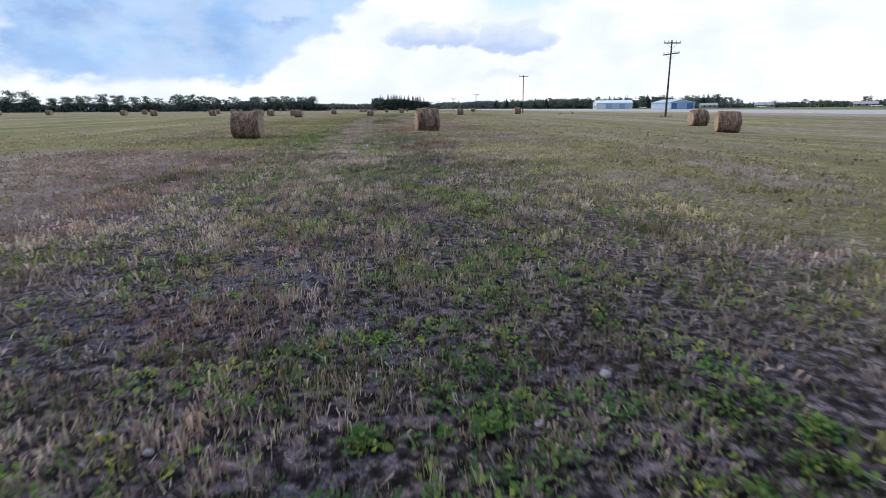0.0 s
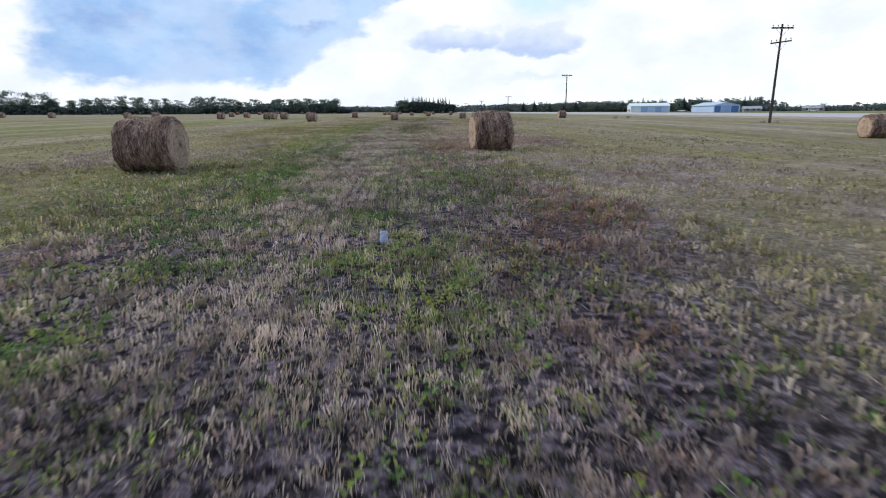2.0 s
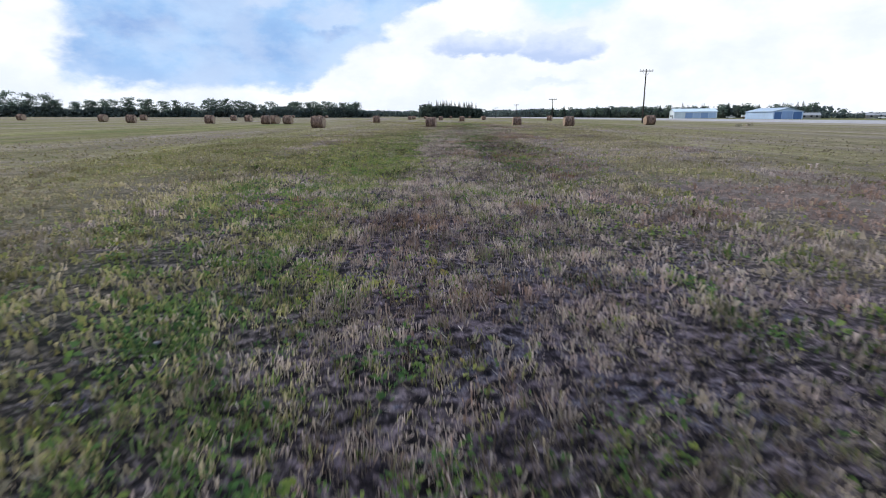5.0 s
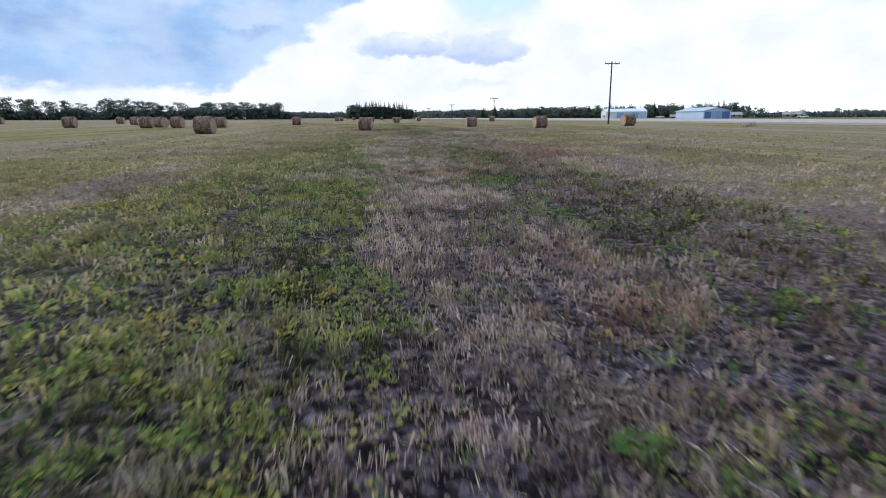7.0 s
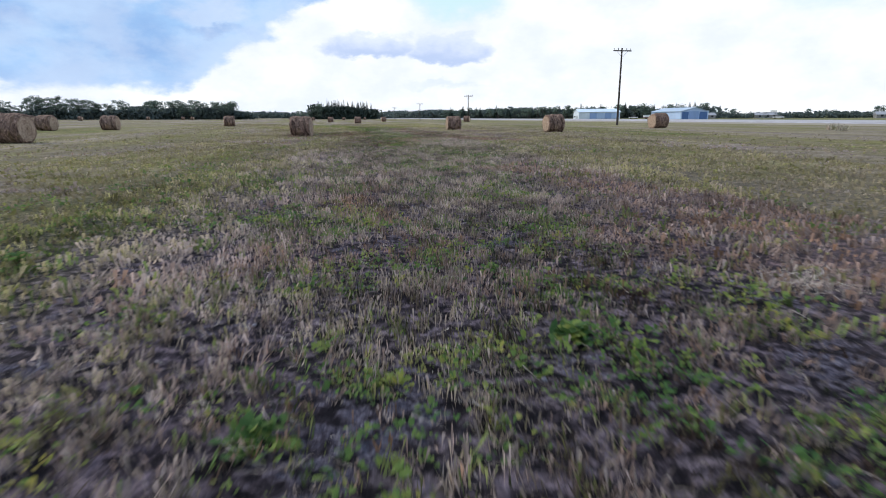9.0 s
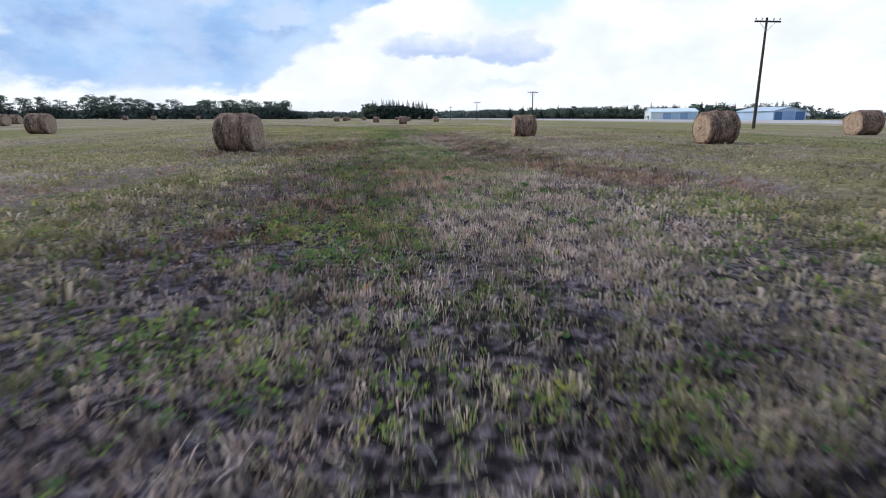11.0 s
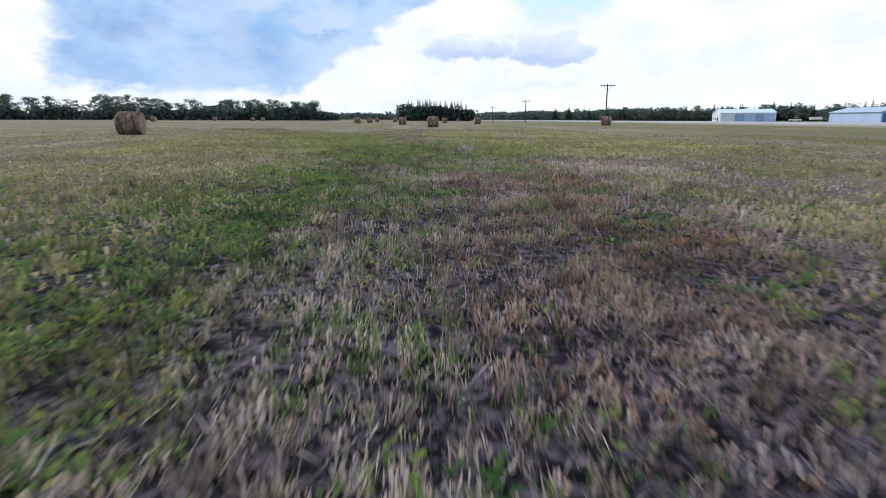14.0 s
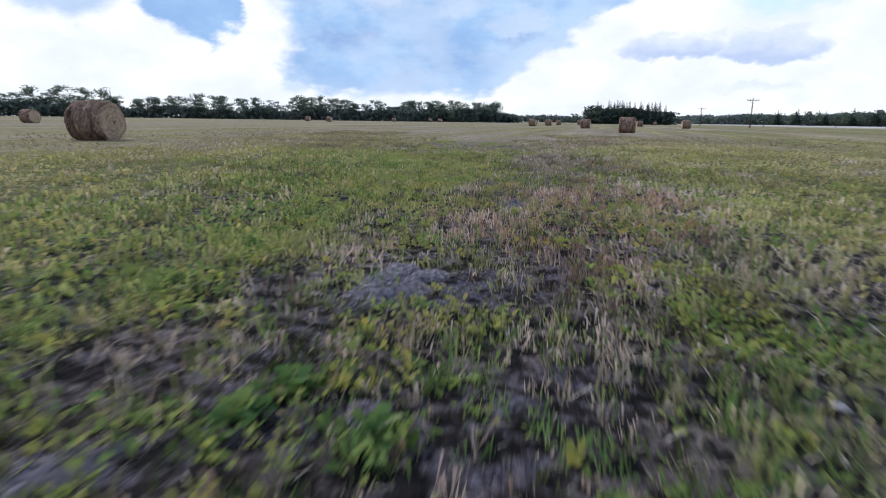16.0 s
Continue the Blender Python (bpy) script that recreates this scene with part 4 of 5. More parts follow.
# centre x, y, turn in degrees, size
BALES = [
    (-10.85, 30.33, 4, 1.017), (-1.10, 37.57, 11, 1.05), (-27.2, 107.0, -4, 1.0), (-14.4, 115.9, -5, 0.92), (-2.1, 129.1, 4, 0.89),
    (4.38, 119.2, 8, 0.93), (18.1, 128.7, 8, 1.0), (-30.5, 160.8, 14, 1.03), (-13.3, 199.5, 3, 1.0), (-22.0, 235.0, 2, 1.0),
    (-7.0, 253.0, 12, 1.0), (13.3, 215.0, -20, 1.0), (-36.0, 259.0, -8, 1.0), (23.8, 51.0, 0, 1.0), (19.5, 37.5, -15, 1.0),
    (-35.8, 136.4, 4, 1.0), (-40.9, 134.9, -6, 1.0), (-44.0, 132.9, 10, 1.0), (-44.6, 138.4, -25, 1.0), (-55.4, 136.0, 6, 1.0), (-69.6, 135.7, 12, 1.0), (-61.3, 165.9, -8, 1.0),
    (-73.1, 183.9, 5, 1.0), (-84.5, 149.2, -12, 1.0), (-93.2, 176.4, 10, 1.0), (-113.3, 161.9, -6, 1.0), (-133.3, 168.9, 8, 1.0),
    (-114.6, 289.9, 8, 1.0), (-99.4, 279.1, -3, 1.0), (-100.0, 352.0, 10, 1.0), (-96.5, 354.0, -14, 1.0), (-113.0, 345.0, 5, 1.0), (-42.0, 320.0, 14, 1.0), (-38.0, 337.0, 9, 1.0),
    (-27.0, 386.0, 4, 1.0), (-31.0, 460.0, -6, 1.0), (-16.0, 416.0, 3, 1.0), (-17.0, 300.0, 12, 1.0), (-37.0, 280.0, 2, 1.0),
]


def all_bales():
    close = [make_bale(s) for s in (3, 17, 29)]
    distant = [make_bale(s, False) for s in (5, 23)]
    used = set()
    for i, (x, y, turn, k) in enumerate(BALES):
        m = pose(x, y, float(height(x, y)) - 0.02, 0, 0, turn + (180 if i % 2 else 0))
        ob = close[i % 3] if y < 170 and x > -50 else distant[i % 2]
        if ob in used:
            ob = copy_thing(ob, m)
        else:
            used.add(ob)
            ob.matrix_basis = m
        ob.scale = (k, k, k)


all_bales()


# ---- utility poles ----
def utility_pole(x, y, h, arms, lean=0.0):
    ob = empty("utility_pole", pose(x, y, float(height(x, y)), 0, lean, 6))
    tagged(ob, "weathered wooden utility pole with %s and insulators" % ("two crossarms" if len(arms) > 1 else "one crossarm"), "utility pole", "utility poles along the road")
    bm = bmesh.new()
    tube(bm, (0, 0, -0.3), (0, 0, h), 0.145, 0.09, 12)
    part("shaft", bm, M_POLE, ob)
    for z, half, tilt in arms:
        bm = bmesh.new()
        m = Matrix.Translation((0, -0.14, z)) @ Matrix.Rotation(radians(tilt), 4, "Y")
        box(bm, (-half, -0.06, -0.07), (half, 0.06, 0.07), m, 0.012)
        arm = part("crossarm", bm, M_POLE, ob)
        for q in (-0.92, -0.45, 0.45, 0.92):
            bm = bmesh.new()
            p = m @ Vector((half * q, 0, 0.07))
            tube(bm, p, p + Vector((0, 0, 0.10)), 0.02, 0.02, 6)
            tube(bm, p + Vector((0, 0, 0.08)), p + Vector((0, 0, 0.24)), 0.06, 0.045, 8)
            part("insulator", bm, M_PORCELAIN, arm)
        for q in (-1, 1):
            bm = bmesh.new()
            tube(bm, m @ Vector((0.6 * q * half, 0.02, -0.06)), (0.05 * q, -0.13, z - 0.75), 0.018, 0.018, 6)
            part("brace", bm, M_STEEL, ob)
    return ob


utility_pole(31.64, 77.46, 10.15, [(9.75, 1.2, 0), (8.35, 1.15, -7)])
utility_pole(22.15, 146.9, 9.6, [(9.25, 1.25, 0)])
utility_pole(14.96, 222.7, 6.8, [(6.5, 1.25, 0)])
utility_pole(7.67, 292.7, 6.6, [(6.2, 1.25, 0)])
utility_pole(0.3, 364.0, 6.4, [(6.0, 1.25, 0)])


def roadside_post(x, y):
    ob = empty("roadside_post", pose(x, y, float(height(x, y)), 0, 0, 0))
    tagged(ob, "slim pale wooden post standing beside the road", "post", "posts beside the road")
    bm = bmesh.new()
    tube(bm, (0, 0, -0.3), (0, 0, 3.4), 0.10, 0.075, 8)
    part("shaft", bm, M_POLE, ob)
    bm = bmesh.new()
    tube(bm, (0, 0, 3.38), (0, 0, 3.5), 0.09, 0.03, 8)
    part("cap", bm, M_STEEL, ob)


for _x, _y in ((18.2, 348.8), (36.8, 345.7), (49.5, 342.7), (68.0, 336.7)):
    roadside_post(_x, _y)


# ---- sheds ----
def shed(name, label, corner, ridge_dir, length, width, eave, ridge, mats, doors, windows=()):
    """A gabled metal shed. corner: ground corner; the long wall runs along ridge_dir (degrees), the gable to its left side."""
    ob = empty(name, pose(corner[0], corner[1], float(height(*corner)) - 0.1, 0, 0, ridge_dir))
    tagged(ob, label, "shed", "metal sheds beyond the road")
    wall, roof, trim = mats
    t = 0.15
    for nm, lo, hi in (("long_wall", (0, 0, 0), (length, t, eave)), ("long_wall", (0, width - t, 0), (length, width, eave))):
        bm = bmesh.new()
        box(bm, lo, hi)
        for i in range(int(length / 0.9)):
            y = lo[1] - 0.03 if lo[1] == 0 else hi[1]
            box(bm, (i * 0.9 + 0.05, y, 0.05), (i * 0.9 + 0.16, y + 0.03, eave - 0.05))
        part(nm, bm, wall, ob)
    for x0 in (0.0, length - t):
        bm = bmesh.new()
        pts = [(t, 0), (width - t, 0), (width - t, eave), (width / 2, ridge - 0.1), (t, eave)]
        a = [bm.verts.new((x0, p, q)) for p, q in pts]
        b = [bm.verts.new((x0 + t, p, q)) for p, q in pts]
        bm.faces.new(a[::-1])
        bm.faces.new(b)
        for i in range(5):
            j = (i + 1) % 5
            bm.faces.new((a[i], a[j], b[j], b[i]))
        part("gable_wall", bm, wall, ob)
    for sgn in (0, 1):
        bm = bmesh.new()
        y0 = -0.5 if sgn == 0 else width + 0.5
        drop = (ridge - eave) / (width / 2) * 0.5
        pts = [(y0, eave - drop), (width / 2, ridge), (width / 2, ridge + 0.14), (y0, eave - drop + 0.14)]
        a = [bm.verts.new((-0.4, p, q)) for p, q in pts]
        b = [bm.verts.new((length + 0.4, p, q)) for p, q in pts]
        bm.faces.new(a[::-1])
        bm.faces.new(b)
        for i in range(4):
            j = (i + 1) % 4
            bm.faces.new((a[i], a[j], b[j], b[i]))
        bmesh.ops.recalc_face_normals(bm, faces=bm.faces)
        part("roof_slope", bm, roof, ob)
    for face, u0, u1, z0, z1, mat in doors:
        bm = bmesh.new()
        if face == "long":
            box(bm, (u0, -0.14, z0), (u1, -0.035, z1), None, 0.02)
        else:
            box(bm, (-0.14, u0, z0) if face == "near" else (length + 0.035, u0, z0), (-0.035, u1, z1) if face == "near" else (length + 0.14, u1, z1), None, 0.02)
        part("sliding_door", bm, mat, ob)
    for face, u0, u1, z0, z1 in windows:
        bm = bmesh.new()
        if face == "long":
            box(bm, (u0, -0.12, z0), (u1, -0.035, z1))
        else:
            box(bm, (-0.12, u0, z0), (-0.035, u1, z1))
        part("window", bm, M_GLASS, ob)
    return ob


# white shed: its long wall faces the field
shed("machine_shed", "long white metal machine shed with pale blue doors", (118.8, 417.1), -4.0, 26.7, 12.0, 4.4, 6.2,
     (M_CLAD_WHITE, M_ROOF_WHITE, M_CLAD_WHITE),
     [("long", 7.0, 11.6, 0.1, 3.7, M_DOOR_PALE), ("long", 11.8, 16.4, 0.1, 3.7, M_CLAD_BLUE), ("long", 16.6, 21.2, 0.1, 3.7, M_DOOR_PALE), ("long", 21.4, 26.0, 0.1, 3.7, M_CLAD_BLUE)],
     [("near", 3.0, 4.2, 0.1, 2.2), ("near", 8.5, 9.5, 1.0, 2.0), ("near", 5.7, 6.7, 1.0, 2.0)])
# blue shed: its gable with the wide doors is turned to the field
shed("storage_shed", "pale blue metal storage shed with slate-blue doors", (140.0, 364.4), -88.0, 28.0, 14.9, 3.9, 5.7,
     (M_CLAD_BLUE, M_ROOF, M_CLAD_BLUE),
     [("far", 0.6, 4.0, 0.1, 3.6, M_DOOR_BLUE), ("far", 4.3, 9.6, 0.1, 3.9, M_DOOR_PALE), ("far", 10.0, 14.2, 0.1, 3.6, M_DOOR_BLUE)])


# ---- trees ----
def leaf_cloud(centres, radii, n, size, r, flat):
    """Many small leaf sprays about the given centres."""
    k = r.integers(0, len(centres), n)
    d = r.normal(0, 1, (n, 3))
    d /= np.linalg.norm(d, axis=1)[:, None]
    rad = radii[k] * r.random(n) ** 0.45
    p = centres[k] + d * rad[:, None] * np.array([1, 1, flat])
    a = r.normal(0, 1, (n, 3))
    a /= np.linalg.norm(a, axis=1)[:, None]
    b = np.cross(a, r.normal(0, 1, (n, 3)))
    b /= np.linalg.norm(b, axis=1)[:, None]
    s = size * r.uniform(0.5, 1.4, n)
    v = np.stack([p - a * s[:, None] * 0.6, p + b * s[:, None] * 0.4, p + a * s[:, None] * 0.6, p - b * s[:, None] * 0.4], 1).reshape(-1, 3)
    # tint turns paler towards the top of each clump
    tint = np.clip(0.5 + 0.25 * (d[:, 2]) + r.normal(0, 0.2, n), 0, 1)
    return v, np.arange(4 * n).reshape(n, 4), np.repeat(tint, 4)


def broadleaf(seed, h, openness, fine=True):
    r = np.random.default_rng(seed)
    ob = empty("tree", Matrix.Identity(4))
    tagged(ob, "leafy poplar-like tree with an open crown in a field windbreak" if openness else "dense rounded dark green tree in a field windbreak", "tree", "trees of the windbreaks")
    bm = bmesh.new()
    p, d = Vector((0, 0, -0.2)), Vector((r.normal(0, 0.04), r.normal(0, 0.04), 1)).normalized()
    centres, radii = [], []
    nseg = 5
    for i in range(nseg):
        q = p + d * (h * 0.85 / nseg)
        tube(bm, p, q, 0.035 * h * 0.55 * (1 - i / (nseg + 0.6)), 0.035 * h * 0.55 * (1 - (i + 1) / (nseg + 0.6)), 5)
        if i >= (1 if openness else 0):
            for _ in range(4):
                a = r.uniform(0, 6.28)
                ln = h * r.uniform(0.14, 0.27) * (1.15 - 0.5 * i / nseg) * (0.8 if openness else 1.0)
                e = q + Vector((math.cos(a), math.sin(a), r.uniform(0.25, 0.9))) * ln
                tube(bm, q, e, 0.012 * h * (1 - i / 7), 0.004 * h, 4)
                centres.append(e)
                radii.append(h * r.uniform(0.09, 0.16) * (1.0 if openness else 1.3))
        p = q
        d = (d + Vector((r.normal(0, 0.10), r.normal(0, 0.10), 0))).normalized()
    centres.append(p)
    radii.append(h * 0.085)
    part("trunk", bm, M_BARK, ob)
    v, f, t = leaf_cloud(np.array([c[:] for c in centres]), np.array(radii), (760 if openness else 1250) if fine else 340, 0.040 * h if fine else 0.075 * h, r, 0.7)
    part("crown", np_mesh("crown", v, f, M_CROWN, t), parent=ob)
    return ob


def spruce(seed, h):
    r = np.random.default_rng(seed)
    ob = empty("spruce_tree", Matrix.Identity(4))
    tagged(ob, "dark pointed spruce tree in a dense planted clump", "tree", "spruces of the shelter clump")
    bm = bmesh.new()
    tube(bm, (0, 0, -0.2), (0, 0, h), 0.016 * h, 0.01, 6)
    part("trunk", bm, M_BARK, ob)
    vs, ts = [], []
    n = int(h / 0.55)
    for i in range(n):
        z = h * (0.06 + 0.93 * i / n)
        reach = (h - z) * 0.24 + 0.12
        for k in range(9):
            a = r.uniform(0, 6.28)
            L = reach * r.uniform(0.7, 1.15)
            o = np.array([math.cos(a), math.sin(a), 0])
            s = np.array([-math.sin(a), math.cos(a), 0])
            b = np.array([0, 0, z])
            m, e = b + o * L * 0.6 + [0, 0, -0.10 * L], b + o * L + [0, 0, -0.28 * L]
            w = 0.24 * L + 0.12
            vs += [b + [0, 0, 0.18], m + s * w, e, m - s * w]
            vs += [b + [0, 0, -0.05], m + [0, 0, w * 0.6], e, m - [0, 0, w * 0.8]]
            ts += [r.uniform(0.1, 0.9)] * 8
    v = np.array(vs)
    part("crown", np_mesh("crown", v, np.arange(len(v)).reshape(-1, 4), M_SPRUCE, ts), parent=ob)
    return ob


def along(points, spacing, jitter, r):
    """Spots along a line of the plan."""
    out = []
    for (x0, y0), (x1, y1) in zip(points, points[1:]):
        d = math.hypot(x1 - x0, y1 - y0)
        n = max(1, int(d / spacing))
        for i in range(n):
            q = (i + r.random()) / n
            out.append((x0 + (x1 - x0) * q + r.normal(0, jitter), y0 + (y1 - y0) * q + r.normal(0, jitter)))
    return out


def plant():
    r = np.random.default_rng(5)
    opened = [broadleaf(100 + i, 10.0, True) for i in range(5)]
    dense = [broadleaf(200 + i, 10.0, False) for i in range(4)]
    woods = [broadleaf(240 + i, 10.0, False, False) for i in range(3)]
    pines = [spruce(300 + i, 12.0) for i in range(4)]
    used = set()

    def put(kinds, x, y, k, wide=1.0):
        ob = kinds[int(r.integers(0, len(kinds)))]
        m = pose(x, y, float(height(x, y)), 0, 0, float(r.uniform(0, 360)))
        if ob in used:
            ob = copy_thing(ob, m)
        else:
            used.add(ob)
            ob.matrix_basis = m
        ob.scale = (k * wide, k * wide, k)

    row = [(-326, 201), (-233, 293.5), (-159.5, 354.5), (-133, 376)]
    for x, y in along(row, 2.5, 1.9, r):
        put(opened, x, y, r.uniform(0.62, 1.04), r.uniform(1.25, 1.7))
    for x, y in ((-239, 286), (-234, 293), (-229, 298), (-224, 301), (-258, 272)):
        put(dense, x, y, r.uniform(1.12, 1.3), 1.15)
    for x, y in ((-162, 352), (-157, 357)):
        put(opened, x, y, 1.12, 1.0)
    for x, y in along([(-131, 390), (-94.7, 435)], 2.4, 2.2, r):
        put(dense if r.random() < 0.45 else opened, x, y, r.uniform(0.72, 1.10), r.uniform(1.1, 1.5))
    put(dense, -96, 434, 1.1, 1.2)
    # spruce clump with rounded trees at its end
    for x, y in along([(-52, 492), (-13, 491)], 2.1, 0.8, r) + along([(-46, 498), (-16, 497)], 2.6, 1.0, r):
        put(pines, x, y, r.uniform(0.95, 1.22), r.uniform(0.85, 1.1))
    for x, y in ((-56, 491), (-52, 488), (-47, 486), (-10, 492)):
        put(dense, x, y, r.uniform(0.85, 1.05) if x < -20 else 0.6, 1.4)
    for x, y in ((-66, 493), (-63, 495)):
        put(opened, x, y, 0.62, 1.2)
    # woods behind the sheds
    for x, y in along([(60, 640), (105, 600), (150, 545)], 4.2, 3.0, r):
        put(woods if r.random() < 0.7 else pines, x, y, r.uniform(0.85, 1.05), 1.3)
    for x, y in along([(150, 545), (232, 452)], 3.2, 3.0, r):
        put(pines if r.random() < 0.45 else woods, x, y, r.uniform(0.85, 1.1), 1.1)
    for x, y in along([(235, 425), (380, 335)], 8.0, 4.0, r):
        put(woods if r.random() < 0.8 else pines, x, y, r.uniform(0.35, 0.72), 1.2)


plant()


def hedge(name, label, points, deep, tall, n, seed, mat, size=0.6):
    """A band of undergrowth or far woodland as one mass of leaf sprays."""
    r = np.random.default_rng(seed)
    pts = np.array(points, dtype=float)
    d = np.r_[0, np.cumsum(np.linalg.norm(np.diff(pts, axis=0), axis=1))]
    u = r.random(n) * d[-1]
    x, y = np.interp(u, d, pts[:, 0]) + r.normal(0, deep, n), np.interp(u, d, pts[:, 1]) + r.normal(0, deep, n)
    top = tall * (0.55 + 0.6 * value_noise(u, u * 0, 7.0, seed) + 0.25 * value_noise(u, u * 0, 2.0, seed + 1) - 0.2)
    floor = height(x, y)
    p = np.stack([x, y, floor + np.maximum(top, 0.4) * r.random(n) ** 0.8], 1)
    a = r.normal(0, 1, (n, 3))
    a /= np.linalg.norm(a, axis=1)[:, None]
    b = np.cross(a, r.normal(0, 1, (n, 3)))
    b /= np.linalg.norm(b, axis=1)[:, None]
    s = (size * r.uniform(0.5, 1.4, n))[:, None]
    v = np.stack([p - a * s, p + b * s * 0.7, p + a * s, p - b * s * 0.7], 1).reshape(-1, 3)
    v[:, 2] = np.maximum(v[:, 2], np.repeat(floor, 4) - 0.1)
    t = np.repeat(np.clip(r.normal(0.45, 0.22, n), 0, 1), 4)
    tagged(new(name, np_mesh(name, v, np.arange(4 * n).reshape(n, 4), mat, t)), label, "woods", kind="stuff")


hedge("undergrowth", "dark dense shrubs along the foot of the windbreak", [(-418, 114), (-326, 201), (-233, 293.5), (-159.5, 354.5), (-133, 376), (-126, 384)], 2.0, 5.5, 28000, 61, M_SHRUB, 0.75)
hedge("undergrowth", "dark dense shrubs under the middle tree clump", [(-135, 386), (-94.7, 435), (-88, 439)], 2.2, 6.5, 9000, 62, M_SHRUB, 0.75)
hedge("undergrowth", "dark shrubs at the foot of the spruce clump", [(-55, 490), (-10, 491)], 2.0, 9.5, 9000, 63, M_SPRUCE, 0.8)
hedge("far_woods", "low distant woods on the horizon", [(-420, 800), (-200, 860), (20, 860), (60, 700), (150, 610)], 9.0, 9.0, 22000, 64, M_SHRUB, 1.5)
hedge("far_woods", "low distant woods behind the sheds", [(20, 760), (150, 560), (240, 465)], 5.0, 9.5, 16000, 65, M_SHRUB, 1.2)
hedge("far_woods", "scattered low trees and bushes far beyond the road", [(190, 440), (245, 412), (330, 358), (620, 190)], 5.0, 4.5, 12000, 66, M_SHRUB, 1.0)


# ---- farmstead and vehicles beyond the road ----
def house(x, y, turn, w, d, h, wall):
    ob = empty("house", pose(x, y, float(height(x, y)), 0, 0, turn))
    tagged(ob, "small distant house with pale siding and a pale roof", "house", "houses beyond the road")
    bm = bmesh.new()
    box(bm, (-w / 2, -d / 2, 0), (w / 2, d / 2, h))
    part("wall", bm, wall, ob)
    bm = bmesh.new()
    pts = [(-d / 2 - 0.4, h), (0, h + 1.7), (d / 2 + 0.4, h)]
    a = [bm.verts.new((-w / 2 - 0.4, p, q)) for p, q in pts]
    b = [bm.verts.new((w / 2 + 0.4, p, q)) for p, q in pts]
    bm.faces.new(a[::-1])
    bm.faces.new(b)
    for i in range(3):
        j = (i + 1) % 3
        bm.faces.new((a[i], a[j], b[j], b[i]))
    bmesh.ops.recalc_face_normals(bm, faces=bm.faces)
    part("roof", bm, M_SHINGLE, ob)
    for q in (-0.3, 0.05, 0.32):
        bm = bmesh.new()
        box(bm, (w * q - 0.6, -d / 2 - 0.05, 0.9), (w * q + 0.6, -d / 2 + 0.02, 2.1))
        part("window", bm, M_GLASS, ob)


def vehicle(x, y, turn, paint, kind):
    ob = empty(kind, pose(x, y, float(height(x, y)), 0, 0, turn))
    tagged(ob, ("parked white pickup truck" if kind == "pickup_truck" else "parked flat farm trailer with dull red sides") + " beside the sheds", "vehicle", "vehicles by the sheds")
    bm = bmesh.new()
    if kind == "pickup_truck":
        box(bm, (-2.6, -0.95, 0.55), (2.6, 0.95, 1.15), None, 0.08)
        part("body", bm, paint, ob)
        bm = bmesh.new()
        box(bm, (-0.3, -0.85, 1.14), (1.5, 0.85, 1.85), None, 0.18)
        part("cab", bm, M_GLASS, ob)
        bm = bmesh.new()
        box(bm, (-0.15, -0.8, 1.82), (1.3, 0.8, 1.90), None, 0.03)
        part("cab_roof", bm, paint, ob)
        wheels = (-1.7, 1.7)
    else:
        box(bm, (-4.0, -1.2, 0.8), (4.0, 1.2, 1.05), None, 0.03)
        part("bed", bm, paint, ob)
        bm = bmesh.new()
        box(bm, (-3.9, -1.15, 1.05), (1.0, 1.15, 2.3), None, 0.05)
        part("load", bm, M_CAR_WHITE, ob)
        wheels = (-2.4, 2.4)
    for wx in wheels:
        for wy in (-0.95, 0.95):
            bm = bmesh.new()
            tube(bm, (wx, wy - 0.13, 0.38), (wx, wy + 0.13, 0.38), 0.38, 0.38, 16)
            part("wheel", bm, M_TYRE, ob)


vehicle(151, 408, -20, M_CAR_WHITE, "pickup_truck")
vehicle(160, 404, -18, M_CAR_RED, "farm_trailer")
vehicle(206, 352, -30, M_CAR_WHITE, "pickup_truck")
vehicle(262, 330, -25, M_CAR_WHITE, "pickup_truck")
for _x, _y, _t, _w, _m in ((240, 407, -25, 13, M_PLASTER), (272, 352, -32, 12, M_PLASTER), (297, 346, -20, 15, M_PLASTER), (322, 329, -28, 11, M_PLASTER), (200, 410, -15, 11, M_PLASTER)):
    house(_x, _y, _t, _w, 7, 2.0, _m)

# ---- single plants and stones of the field ----
def place(kinds, spots, used, z=-0.005):
    for i, (x, y, k) in enumerate(spots):
        ob = kinds[i % len(kinds)]
        m = pose(x, y, float(height(x, y)) + z, 0, 0, (i * 77) % 360)
        if ob in used:
            ob = copy_thing(ob, m)
        else:
            used.add(ob)
            ob.matrix_basis = m
        ob.scale = (k * 0.8, k * 0.8, k * 0.75)


